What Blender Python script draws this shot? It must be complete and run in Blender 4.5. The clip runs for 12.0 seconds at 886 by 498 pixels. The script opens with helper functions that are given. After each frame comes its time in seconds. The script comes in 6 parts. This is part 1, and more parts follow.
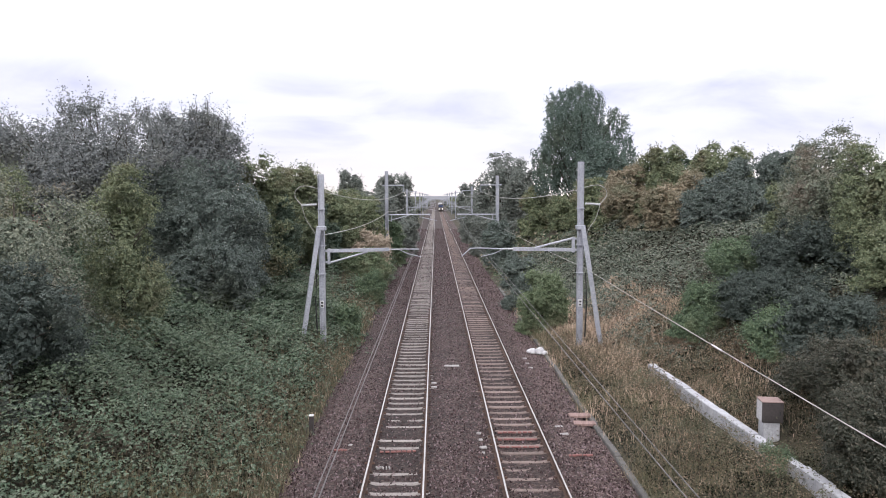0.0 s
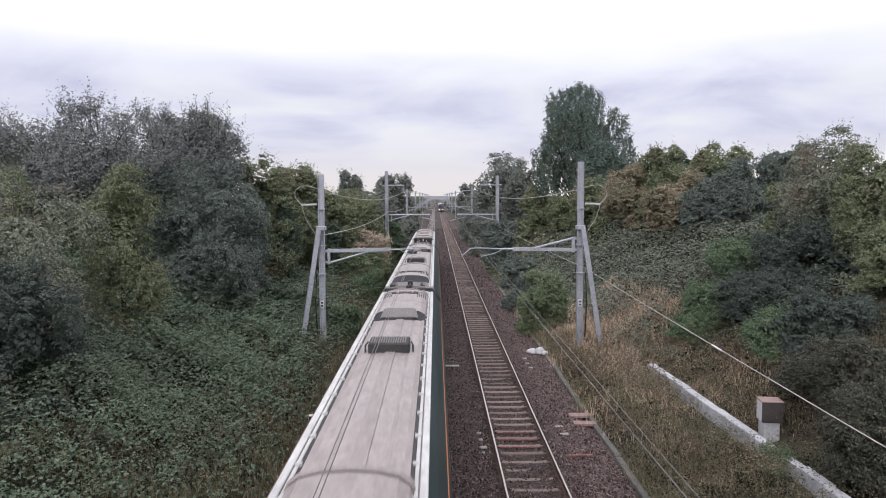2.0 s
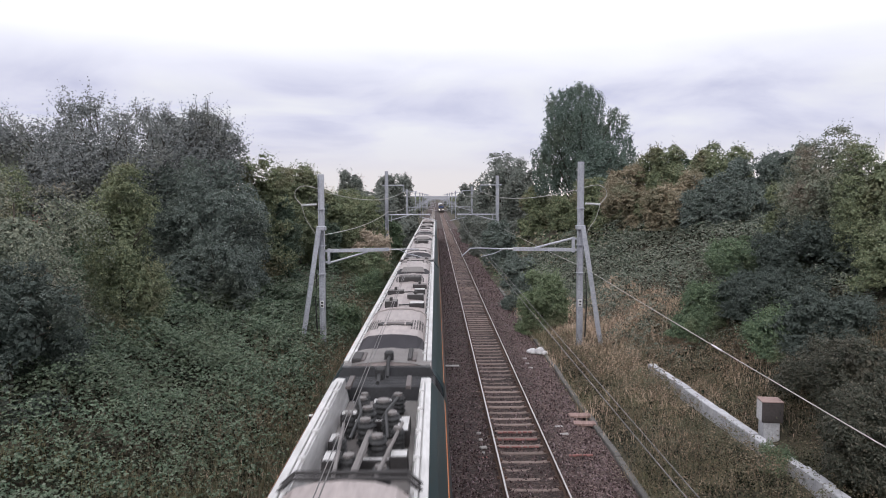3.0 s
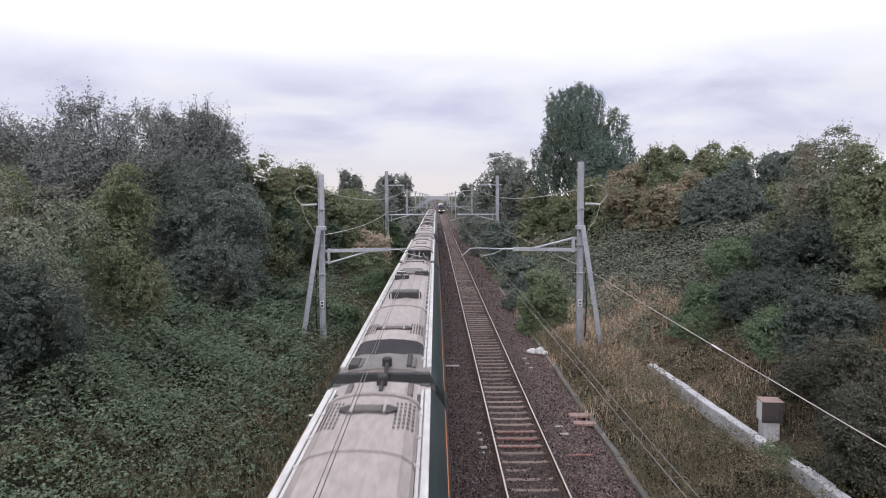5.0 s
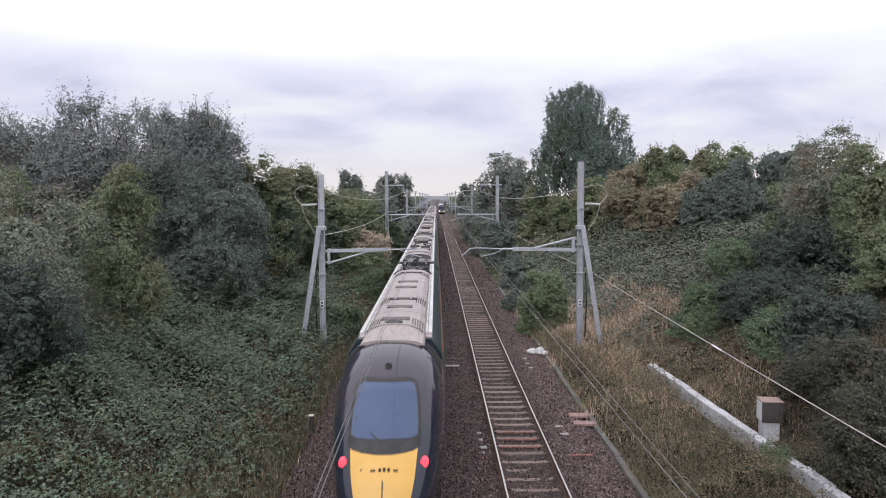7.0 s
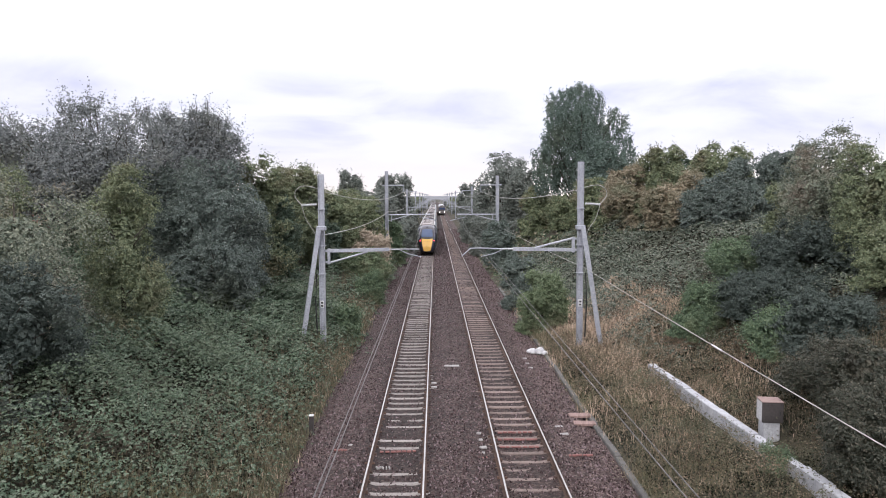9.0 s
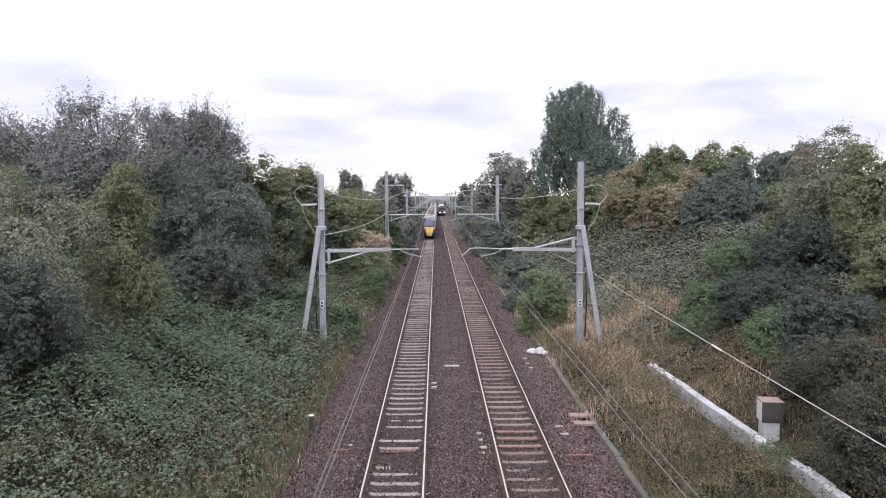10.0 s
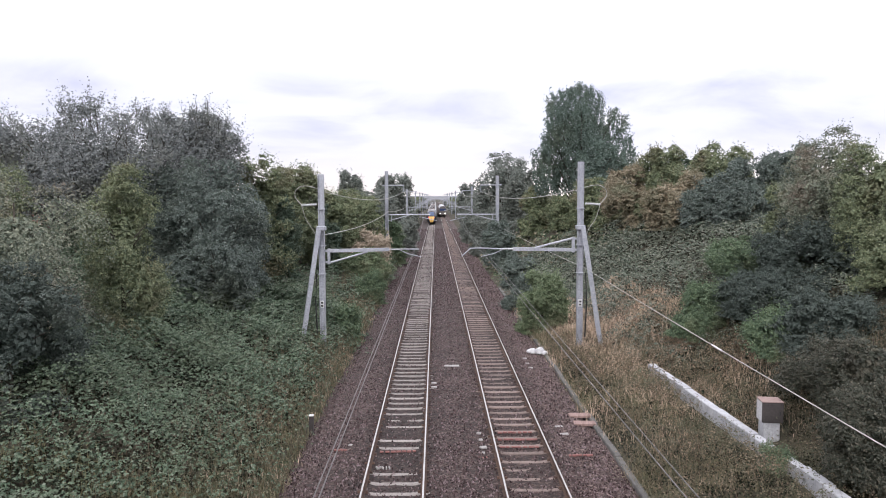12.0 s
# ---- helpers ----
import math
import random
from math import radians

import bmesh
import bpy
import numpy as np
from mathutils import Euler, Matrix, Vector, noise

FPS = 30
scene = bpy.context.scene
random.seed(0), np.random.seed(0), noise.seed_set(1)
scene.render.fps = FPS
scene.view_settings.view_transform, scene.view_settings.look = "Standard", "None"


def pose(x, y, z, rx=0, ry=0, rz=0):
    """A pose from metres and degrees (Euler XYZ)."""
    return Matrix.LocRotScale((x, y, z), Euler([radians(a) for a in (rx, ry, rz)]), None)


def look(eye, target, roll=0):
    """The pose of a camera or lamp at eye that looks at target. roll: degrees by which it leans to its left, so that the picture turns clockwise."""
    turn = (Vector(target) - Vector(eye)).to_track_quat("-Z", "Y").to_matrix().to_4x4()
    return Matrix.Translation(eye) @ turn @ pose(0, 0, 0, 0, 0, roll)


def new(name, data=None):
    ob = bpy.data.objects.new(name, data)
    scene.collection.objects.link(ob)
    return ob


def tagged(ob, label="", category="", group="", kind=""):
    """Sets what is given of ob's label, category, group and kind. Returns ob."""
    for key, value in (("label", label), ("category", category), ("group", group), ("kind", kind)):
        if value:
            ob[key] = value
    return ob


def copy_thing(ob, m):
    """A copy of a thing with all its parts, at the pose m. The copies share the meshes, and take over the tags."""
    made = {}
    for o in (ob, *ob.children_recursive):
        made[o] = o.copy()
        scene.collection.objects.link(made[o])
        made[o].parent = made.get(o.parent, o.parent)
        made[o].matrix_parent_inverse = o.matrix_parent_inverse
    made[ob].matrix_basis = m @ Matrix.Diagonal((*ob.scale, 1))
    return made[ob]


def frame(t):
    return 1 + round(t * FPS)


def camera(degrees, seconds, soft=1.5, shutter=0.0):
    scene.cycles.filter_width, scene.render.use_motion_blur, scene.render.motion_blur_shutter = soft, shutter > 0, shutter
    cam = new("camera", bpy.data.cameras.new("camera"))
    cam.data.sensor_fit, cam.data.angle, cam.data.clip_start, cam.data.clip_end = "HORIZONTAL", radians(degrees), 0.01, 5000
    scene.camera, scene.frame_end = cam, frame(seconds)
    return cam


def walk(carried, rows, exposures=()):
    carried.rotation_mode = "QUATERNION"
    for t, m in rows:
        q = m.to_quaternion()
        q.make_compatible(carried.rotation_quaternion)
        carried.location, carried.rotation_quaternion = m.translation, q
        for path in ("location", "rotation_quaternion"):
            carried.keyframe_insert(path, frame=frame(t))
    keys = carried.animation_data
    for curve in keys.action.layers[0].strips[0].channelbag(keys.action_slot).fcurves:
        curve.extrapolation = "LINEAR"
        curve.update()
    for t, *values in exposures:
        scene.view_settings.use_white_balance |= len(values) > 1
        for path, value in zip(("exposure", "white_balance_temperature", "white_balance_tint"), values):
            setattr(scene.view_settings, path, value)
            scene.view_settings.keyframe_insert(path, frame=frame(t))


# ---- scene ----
# ---- camera: stands still on a footbridge over the line ----
cam = camera(63.6, 12.0, 0.95, 0.1)
EYE = pose(0.0, 0.0, 7.17, 90 - 4.21, 0.0, -0.57) @ pose(0, 0, 0, 0, 0, -0.2)
walk(cam, [(0.0, EYE), (12.0, EYE)], exposures=[(0.0, 0.0, 6300, 12), (0.4, -0.02, 6300, 12), (1.5, -0.28, 6300, 12), (2.5, -0.38, 6300, 12), (5.5, -0.35, 6300, 12), (7.2, -0.31, 6300, 12), (8.8, -0.03, 6300, 12), (12.0, 0.0, 6300, 12)])

# ---- sky and sun ----
world = bpy.data.worlds.new("sky")
scene.world = world
world.use_nodes = True


def build_sky():
    nt = world.node_tree
    nt.nodes.clear()
    N, L = nt.nodes.new, nt.links.new
    out = N("ShaderNodeOutputWorld")
    bg = N("ShaderNodeBackground")
    bg.inputs["Strength"].default_value = 0.1
    sky = N("ShaderNodeTexSky")
    sky.sky_type = "NISHITA"
    sky.sun_disc = False
    sky.sun_elevation, sky.sun_rotation = radians(32), radians(197)
    co = N("ShaderNodeTexCoord")
    sep = N("ShaderNodeSeparateXYZ")
    L(co.outputs["Generated"], sep.inputs[0])

    def math_node(op, a, b=None, clamp=False):
        m = N("ShaderNodeMath")
        m.operation, m.use_clamp = op, clamp
        for k, v in enumerate((a, b)):
            if v is None:
                continue
            if isinstance(v, (int, float)):
                m.inputs[k].default_value = v
            else:
                L(v, m.inputs[k])
        return m.outputs[0]

    # the cloud sheet is flat and high: its pattern shrinks towards the horizon
    z = math_node("ADD", math_node("MAXIMUM", sep.outputs[2], 0.0), 0.2)
    u = math_node("DIVIDE", sep.outputs[0], z)
    v = math_node("DIVIDE", sep.outputs[1], z)
    comb = N("ShaderNodeCombineXYZ")
    L(math_node("MULTIPLY", u, 0.9), comb.inputs[0])
    L(v, comb.inputs[1])
    cloud = N("ShaderNodeTexNoise")
    cloud.inputs["Scale"].default_value = 1.5
    cloud.inputs["Detail"].default_value = 7
    cloud.inputs["Roughness"].default_value = 0.52
    cloud.inputs["Distortion"].default_value = 0.4
    L(comb.outputs[0], cloud.inputs["Vector"])
    ramp = N("ShaderNodeValToRGB")
    e = ramp.color_ramp.elements
    e[0].position, e[0].color = 0.36, (11.6, 11.5, 11.9, 1)
    e[1].position, e[1].color = 0.66, (7.7, 7.7, 9.8, 1)
    mid = e.new(0.5)
    mid.color = (10.1, 10.0, 11.5, 1)
    L(cloud.outputs[0], ramp.inputs[0])
    # the haze near the horizon is pale and a little warm, the sky overhead burnt white
    low = N("ShaderNodeValToRGB")
    e = low.color_ramp.elements
    e[0].position, e[0].color = 0.0, (11.4, 10.7, 10.5, 1)
    e[1].position, e[1].color = 0.07, (10.5, 10.2, 10.8, 1)
    L(sep.outputs[2], low.inputs[0])
    near_horizon = N("ShaderNodeMapRange")
    near_horizon.inputs["From Min"].default_value = 0.03
    near_horizon.inputs["From Max"].default_value = 0.09
    L(sep.outputs[2], near_horizon.inputs["Value"])
    mix1 = N("ShaderNodeMix")
    mix1.data_type = "RGBA"
    L(near_horizon.outputs[0], mix1.inputs["Factor"])
    L(low.outputs[0], mix1.inputs["A"])
    L(ramp.outputs[0], mix1.inputs["B"])
    high = N("ShaderNodeMapRange")
    high.inputs["From Min"].default_value = 0.14
    high.inputs["From Max"].default_value = 0.21
    L(sep.outputs[2], high.inputs["Value"])
    mix2 = N("ShaderNodeMix")
    mix2.data_type = "RGBA"
    L(math_node("MULTIPLY", high.outputs[0], 0.95), mix2.inputs["Factor"])
    L(mix1.outputs["Result"], mix2.inputs["A"])
    # an overcast sky is about twice as bright overhead as near the horizon
    zen = N("ShaderNodeValToRGB")
    e = zen.color_ramp.elements
    e[0].position, e[0].color = 0.2, (15.2, 15.1, 15.5, 1)
    e[1].position, e[1].color = 0.85, (25.0, 24.8, 25.4, 1)
    L(sep.outputs[2], zen.inputs[0])
    L(zen.outputs[0], mix2.inputs["B"])
    # thin overcast: a little of the clear sky comes through
    mix3 = N("ShaderNodeMix")
    mix3.data_type = "RGBA"
    mix3.inputs["Factor"].default_value = 0.9
    L(sky.outputs[0], mix3.inputs["A"])
    L(mix2.outputs["Result"], mix3.inputs["B"])
    L(mix3.outputs["Result"], bg.inputs["Color"])
    L(bg.outputs[0], out.inputs[0])


build_sky()
sun = new("sun", bpy.data.lights.new("sun", "SUN"))
sun.data.energy, sun.data.angle, sun.data.color = 1.5, radians(35), (1.0, 0.96, 0.9)
sun.matrix_world = look((-12, -40, 26), (0, 0, 0))
# ---- materials ----
def material(name):
    m = bpy.data.materials.new(name)
    m.use_nodes = True
    nt = m.node_tree
    return m, nt, nt.nodes["Principled BSDF"]


def ramp_node(nt, stops):
    r = nt.nodes.new("ShaderNodeValToRGB")
    e = r.color_ramp.elements
    e[0].position, e[0].color = stops[0][0], (*stops[0][1], 1)
    e[1].position, e[1].color = stops[-1][0], (*stops[-1][1], 1)
    for p, c in stops[1:-1]:
        e.new(p).color = (*c, 1)
    return r


def noise_node(nt, scale, detail=4.0, rough=0.55, stretch=None):
    n = nt.nodes.new("ShaderNodeTexNoise")
    n.inputs["Scale"].default_value = scale
    n.inputs["Detail"].default_value = detail
    n.inputs["Roughness"].default_value = rough
    c = nt.nodes.new("ShaderNodeTexCoord")
    if stretch:
        mp = nt.nodes.new("ShaderNodeMapping")
        mp.inputs["Scale"].default_value = stretch
        nt.links.new(c.outputs["Object"], mp.inputs["Vector"])
        nt.links.new(mp.outputs[0], n.inputs["Vector"])
    else:
        nt.links.new(c.outputs["Object"], n.inputs["Vector"])
    return n


def mixed(nt, a, b, fac, kind="MIX"):
    """Colour a mixed with b by fac; each may be a socket or a value."""
    m = nt.nodes.new("ShaderNodeMix")
    m.data_type, m.blend_type = "RGBA", kind
    for key, v in (("A", a), ("B", b), ("Factor", fac)):
        if isinstance(v, bpy.types.NodeSocket):
            nt.links.new(v, m.inputs[key])
        elif key == "Factor":
            m.inputs[key].default_value = v
        else:
            m.inputs[key].default_value = (*v, 1)
    return m.outputs["Result"]


def surface(name, dark, light, scale=3.0, rough=0.6, metal=0.0, grain=40.0, bump=0.2, depth=0.01, stretch=None, stain=None, vary=0.0, spec=0.5, mottle=1.0):
    """A surface of two tones at two scales with fine relief; stain: a third colour in blotches."""
    m, nt, b = material(name)
    big = noise_node(nt, scale, 5, 0.6, stretch)
    fine = noise_node(nt, grain, 3, 0.6, stretch)
    r = ramp_node(nt, [(0.32, dark), (0.68, light)])
    nt.links.new(big.outputs[0], r.inputs[0])
    g = ramp_node(nt, [(0.3, (1 - 0.22 * mottle,) * 3), (0.7, (1 + 0.15 * mottle,) * 3)])
    nt.links.new(fine.outputs[0], g.inputs[0])
    col = mixed(nt, r.outputs[0], g.outputs[0], 1.0, "MULTIPLY")
    if stain:
        s = noise_node(nt, scale * 0.6, 6, 0.65)
        sr = ramp_node(nt, [(0.55, (0, 0, 0)), (0.72, (1, 1, 1))])
        nt.links.new(s.outputs[0], sr.inputs[0])
        col = mixed(nt, col, stain, sr.outputs[0])
    if vary:
        info = nt.nodes.new("ShaderNodeObjectInfo")
        vr = ramp_node(nt, [(0.0, (1 - vary,) * 3), (1.0, (1 + vary,) * 3)])
        nt.links.new(info.outputs["Random"], vr.inputs[0])
        col = mixed(nt, col, vr.outputs[0], 1.0, "MULTIPLY")
    nt.links.new(col, b.inputs["Base Color"])
    b.inputs["Roughness"].default_value, b.inputs["Metallic"].default_value = rough, metal
    b.inputs["Specular IOR Level"].default_value = spec
    if bump:
        bp = nt.nodes.new("ShaderNodeBump")
        bp.inputs["Strength"].default_value, bp.inputs["Distance"].default_value = bump, depth
        nt.links.new(fine.outputs[0], bp.inputs["Height"])
        nt.links.new(bp.outputs[0], b.inputs["Normal"])
    return m


def dull(c, gain):
    """A leaf colour made brighter and a little greyer."""
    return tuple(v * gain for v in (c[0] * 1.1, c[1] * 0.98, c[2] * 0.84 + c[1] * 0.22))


def foliage(name, tones, patch=0.5, patch_tone=None, through_light=0.16, rough=0.52, spec=0.3, gain=1.0):
    """Leaves: each leaf has its own tone, patches of the plant another."""
    m, nt, b = material(name)
    geo = nt.nodes.new("ShaderNodeNewGeometry")
    n = len(tones)
    tones = [dull(c, gain) for c in tones]
    if patch_tone:
        patch_tone = dull(patch_tone, gain)
    r = ramp_node(nt, [(k / (n - 1), c) for k, c in enumerate(tones)])
    nt.links.new(geo.outputs["Random Per Island"], r.inputs[0])
    col = r.outputs[0]
    if patch_tone:
        p = noise_node(nt, patch, 3, 0.6)
        pr = ramp_node(nt, [(0.5, (0, 0, 0)), (0.66, (0.75, 0.75, 0.75))])
        nt.links.new(p.outputs[0], pr.inputs[0])
        col = mixed(nt, col, patch_tone, pr.outputs[0])
    nt.links.new(col, b.inputs["Base Color"])
    b.inputs["Roughness"].default_value = rough
    b.inputs["Specular IOR Level"].default_value = spec
    if through_light:
        tr = nt.nodes.new("ShaderNodeBsdfTranslucent")
        nt.links.new(col, tr.inputs["Color"])
        mx = nt.nodes.new("ShaderNodeMixShader")
        mx.inputs[0].default_value = through_light
        nt.links.new(b.outputs[0], mx.inputs[1])
        nt.links.new(tr.outputs[0], mx.inputs[2])
        nt.links.new(mx.outputs[0], nt.nodes["Material Output"].inputs["Surface"])
    return m


def ballast_material():
    m, nt, b = material("ballast_stone")
    c = nt.nodes.new("ShaderNodeTexCoord")
    v = nt.nodes.new("ShaderNodeTexVoronoi")
    v.inputs["Scale"].default_value = 17
    nt.links.new(c.outputs["Object"], v.inputs["Vector"])
    sep = nt.nodes.new("ShaderNodeSeparateColor")
    nt.links.new(v.outputs["Color"], sep.inputs[0])
    r = ramp_node(nt, [(0.0, (0.02, 0.0135, 0.013)), (0.5, (0.05, 0.034, 0.032)), (0.85, (0.085, 0.06, 0.056)), (1.0, (0.165, 0.132, 0.125))])
    nt.links.new(sep.outputs[0], r.inputs[0])
    big = noise_node(nt, 0.5, 5, 0.6)
    br = ramp_node(nt, [(0.35, (0.62, 0.58, 0.57)), (0.65, (1.0, 0.96, 0.94))])
    nt.links.new(big.outputs[0], br.inputs[0])
    col = mixed(nt, r.outputs[0], br.outputs[0], 1.0, "MULTIPLY")
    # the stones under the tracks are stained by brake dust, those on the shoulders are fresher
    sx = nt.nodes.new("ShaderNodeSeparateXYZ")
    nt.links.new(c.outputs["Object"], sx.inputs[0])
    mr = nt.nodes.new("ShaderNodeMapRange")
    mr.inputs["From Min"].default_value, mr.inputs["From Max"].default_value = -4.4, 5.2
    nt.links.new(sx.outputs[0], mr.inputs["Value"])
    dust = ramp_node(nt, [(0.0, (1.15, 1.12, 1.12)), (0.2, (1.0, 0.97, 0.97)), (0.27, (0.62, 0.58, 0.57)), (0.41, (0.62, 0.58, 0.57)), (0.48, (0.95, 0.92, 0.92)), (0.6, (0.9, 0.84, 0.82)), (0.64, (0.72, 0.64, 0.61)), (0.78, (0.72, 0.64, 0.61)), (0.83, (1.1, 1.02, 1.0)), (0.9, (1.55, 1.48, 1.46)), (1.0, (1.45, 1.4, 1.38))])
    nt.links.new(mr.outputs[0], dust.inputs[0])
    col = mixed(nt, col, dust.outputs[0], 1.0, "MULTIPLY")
    nt.links.new(col, b.inputs["Base Color"])
    b.inputs["Roughness"].default_value = 0.9
    bp = nt.nodes.new("ShaderNodeBump")
    bp.inputs["Strength"].default_value, bp.inputs["Distance"].default_value = 0.8, 0.04
    bp.invert = True
    nt.links.new(v.outputs["Distance"], bp.inputs["Height"])
    nt.links.new(bp.outputs[0], b.inputs["Normal"])
    return m


M = {}
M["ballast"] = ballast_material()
M["stone"] = foliage("loose_stone", [(0.014, 0.009, 0.009), (0.044, 0.032, 0.029), (0.09, 0.069, 0.064), (0.22, 0.19, 0.185)], through_light=0, rough=0.9, spec=0.2)
M["soil"] = surface("earth_and_litter", (0.03, 0.028, 0.016), (0.065, 0.052, 0.032), 0.8, 0.95, 0, 6, 0.8, 0.06, stain=(0.045, 0.055, 0.025))
M["rail_top"] = surface("polished_rail", (0.4, 0.38, 0.375), (0.6, 0.58, 0.575), 2, 0.3, 0.9, 30, 0.02, 0.001, (1, 0.05, 1))
M["rail_side"] = surface("rusty_rail", (0.045, 0.026, 0.02), (0.11, 0.062, 0.045), 3, 0.85, 0.1, 40, 0.3, 0.004)
M["sleeper_l"] = surface("grey_sleeper_concrete", (0.165, 0.143, 0.134), (0.31, 0.28, 0.266), 1.5, 0.9, 0, 25, 0.4, 0.01, vary=0.2, stain=(0.15, 0.12, 0.11))
M["sleeper_r"] = surface("brown_sleeper_concrete", (0.12, 0.09, 0.08), (0.25, 0.19, 0.172), 1.5, 0.9, 0, 25, 0.4, 0.01, vary=0.25, stain=(0.12, 0.09, 0.08))
M["galv"] = surface("galvanised_steel", (0.30, 0.31, 0.355), (0.43, 0.44, 0.49), 1.2, 0.5, 0.35, 12, 0.08, 0.003, vary=0.06)
M["wire"] = surface("weathered_copper_wire", (0.34, 0.33, 0.31), (0.5, 0.48, 0.46), 4, 0.5, 0.4, 40, 0.0)
M["wire_dark"] = surface("dark_copper_wire", (0.09, 0.085, 0.085), (0.16, 0.15, 0.15), 4, 0.5, 0.4, 40, 0.0)
M["insulator"] = surface("grey_insulator", (0.45, 0.45, 0.47), (0.6, 0.6, 0.62), 4, 0.3, 0, 40, 0.0)
M["white_concrete"] = surface("whitewashed_concrete", (0.30, 0.30, 0.32), (0.52, 0.52, 0.55), 1.2, 0.85, 0, 14, 0.5, 0.02, stain=(0.17, 0.17, 0.155), vary=0.1)
M["edging"] = surface("weathered_edging_concrete", (0.08, 0.075, 0.072), (0.16, 0.15, 0.145), 1.6, 0.9, 0, 20, 0.5, 0.01, vary=0.15)
# ---- building tools ----
def mesh_object(name, verts, faces, mats, mat_index=None, smooth=False):
    """A mesh object from arrays of vertices and of faces that all have as many corners."""
    verts, faces = np.asarray(verts, np.float32), np.asarray(faces, np.int32)
    me = bpy.data.meshes.new(name)
    n, k = faces.shape
    me.vertices.add(len(verts))
    me.vertices.foreach_set("co", verts.ravel())
    me.loops.add(n * k)
    me.loops.foreach_set("vertex_index", faces.ravel())
    me.polygons.add(n)
    me.polygons.foreach_set("loop_start", np.arange(0, n * k, k, dtype=np.int32))
    if mat_index is not None:
        me.polygons.foreach_set("material_index", np.asarray(mat_index, np.int32))
    me.polygons.foreach_set("use_smooth", np.full(n, smooth))
    me.update(calc_edges=True)
    for m in mats if isinstance(mats, (list, tuple)) else [mats]:
        me.materials.append(m)
    return new(name, me)


def under(ob, parent, label=""):
    ob.parent = parent
    return tagged(ob, label)


def part(name, bm, mat, parent, label="", smooth=False):
    """Links a bmesh as one mesh object under a thing or a part."""
    me = bpy.data.meshes.new(name)
    bmesh.ops.recalc_face_normals(bm, faces=bm.faces)
    bm.to_mesh(me)
    bm.free()
    for m in mat if isinstance(mat, (list, tuple)) else [mat]:
        me.materials.append(m)
    if smooth:
        me.polygons.foreach_set("use_smooth", np.full(len(me.polygons), True))
    ob = new(name, me)
    if parent is not None:
        ob.parent = parent
    return tagged(ob, label)


def thing(name, x, y, z, label, category, group="", rz=0.0):
    e = new(name)
    e.empty_display_size = 0.2
    e.matrix_basis = pose(x, y, z, 0, 0, rz)
    return tagged(e, label, category, group)


def box(bm, x0, x1, y0, y1, z0, z1, bevel=0.0, m=None, mi=0):
    """A box with rounded edges."""
    made = bmesh.ops.create_cube(bm, size=1.0, matrix=Matrix.Translation(((x0 + x1) / 2, (y0 + y1) / 2, (z0 + z1) / 2)) @ Matrix.Diagonal((x1 - x0, y1 - y0, z1 - z0, 1)))
    vs = made["verts"]
    if bevel:
        es = list({e for v in vs for e in v.link_edges})
        r = bmesh.ops.bevel(bm, geom=es, offset=bevel, segments=1, affect="EDGES", profile=0.5)
        vs = list({v for f in r["faces"] for v in f.verts} | {v for v in vs if v.is_valid})
    if m is not None:
        bmesh.ops.transform(bm, matrix=m, verts=vs)
    if mi:
        for f in {f for v in vs for f in v.link_faces}:
            f.material_index = mi
    return vs


def rod(bm, a, b, r0, r1=None, n=8):
    """A round bar from a to b."""
    a, b = Vector(a), Vector(b)
    d = b - a
    m = Matrix.Translation((a + b) / 2) @ d.to_track_quat("Z", "Y").to_matrix().to_4x4()
    return bmesh.ops.create_cone(bm, cap_ends=True, segments=n, radius1=r0, radius2=r0 if r1 is None else r1, depth=d.length, matrix=m)["verts"]


def tube(bm, pts, r, n=6):
    """A wire or bent pipe along points."""
    pts = [Vector(p) for p in pts]
    rings = []
    for k, p in enumerate(pts):
        d = (pts[min(k + 1, len(pts) - 1)] - pts[max(k - 1, 0)]).normalized()
        q = d.to_track_quat("Z", "Y")
        rings.append([bm.verts.new(p + q @ Vector((r * math.cos(2 * math.pi * j / n), r * math.sin(2 * math.pi * j / n), 0))) for j in range(n)])
    for a, b in zip(rings, rings[1:]):
        for j in range(n):
            bm.faces.new((a[j], a[(j + 1) % n], b[(j + 1) % n], b[j]))
    bm.faces.new(rings[0])
    bm.faces.new(rings[-1])


def loft(bm, sections, cap=True, closed=True):
    """Faces between rings of the same number of points."""
    rings = [[bm.verts.new(p) for p in s] for s in sections]
    n = len(rings[0])
    out = []
    for a, b in zip(rings, rings[1:]):
        for j in range(n if closed else n - 1):
            out.append(bm.faces.new((a[j], a[(j + 1) % n], b[(j + 1) % n], b[j])))
    if cap:
        out.append(bm.faces.new(rings[0]))
        out.append(bm.faces.new(rings[-1]))
    return out


def rounded(pts, k=6):
    """Points of a smooth curve through the given ones."""
    pts = [Vector(p) for p in pts]
    ext = [pts[0] * 2 - pts[1]] + pts + [pts[-1] * 2 - pts[-2]]
    out = []
    for p0, p1, p2, p3 in zip(ext, ext[1:], ext[2:], ext[3:]):
        for j in range(k):
            t = j / k
            out.append(0.5 * (2 * p1 + (p2 - p0) * t + (2 * p0 - 5 * p1 + 4 * p2 - p3) * t * t + (3 * p1 - p0 - 3 * p2 + p3) * t ** 3))
    return out + [pts[-1]]


def catenary(a, b, sag, n=16):
    a, b = Vector(a), Vector(b)
    return [a.lerp(b, k / n) - Vector((0, 0, 4 * sag * (k / n) * (1 - k / n))) for k in range(n + 1)]


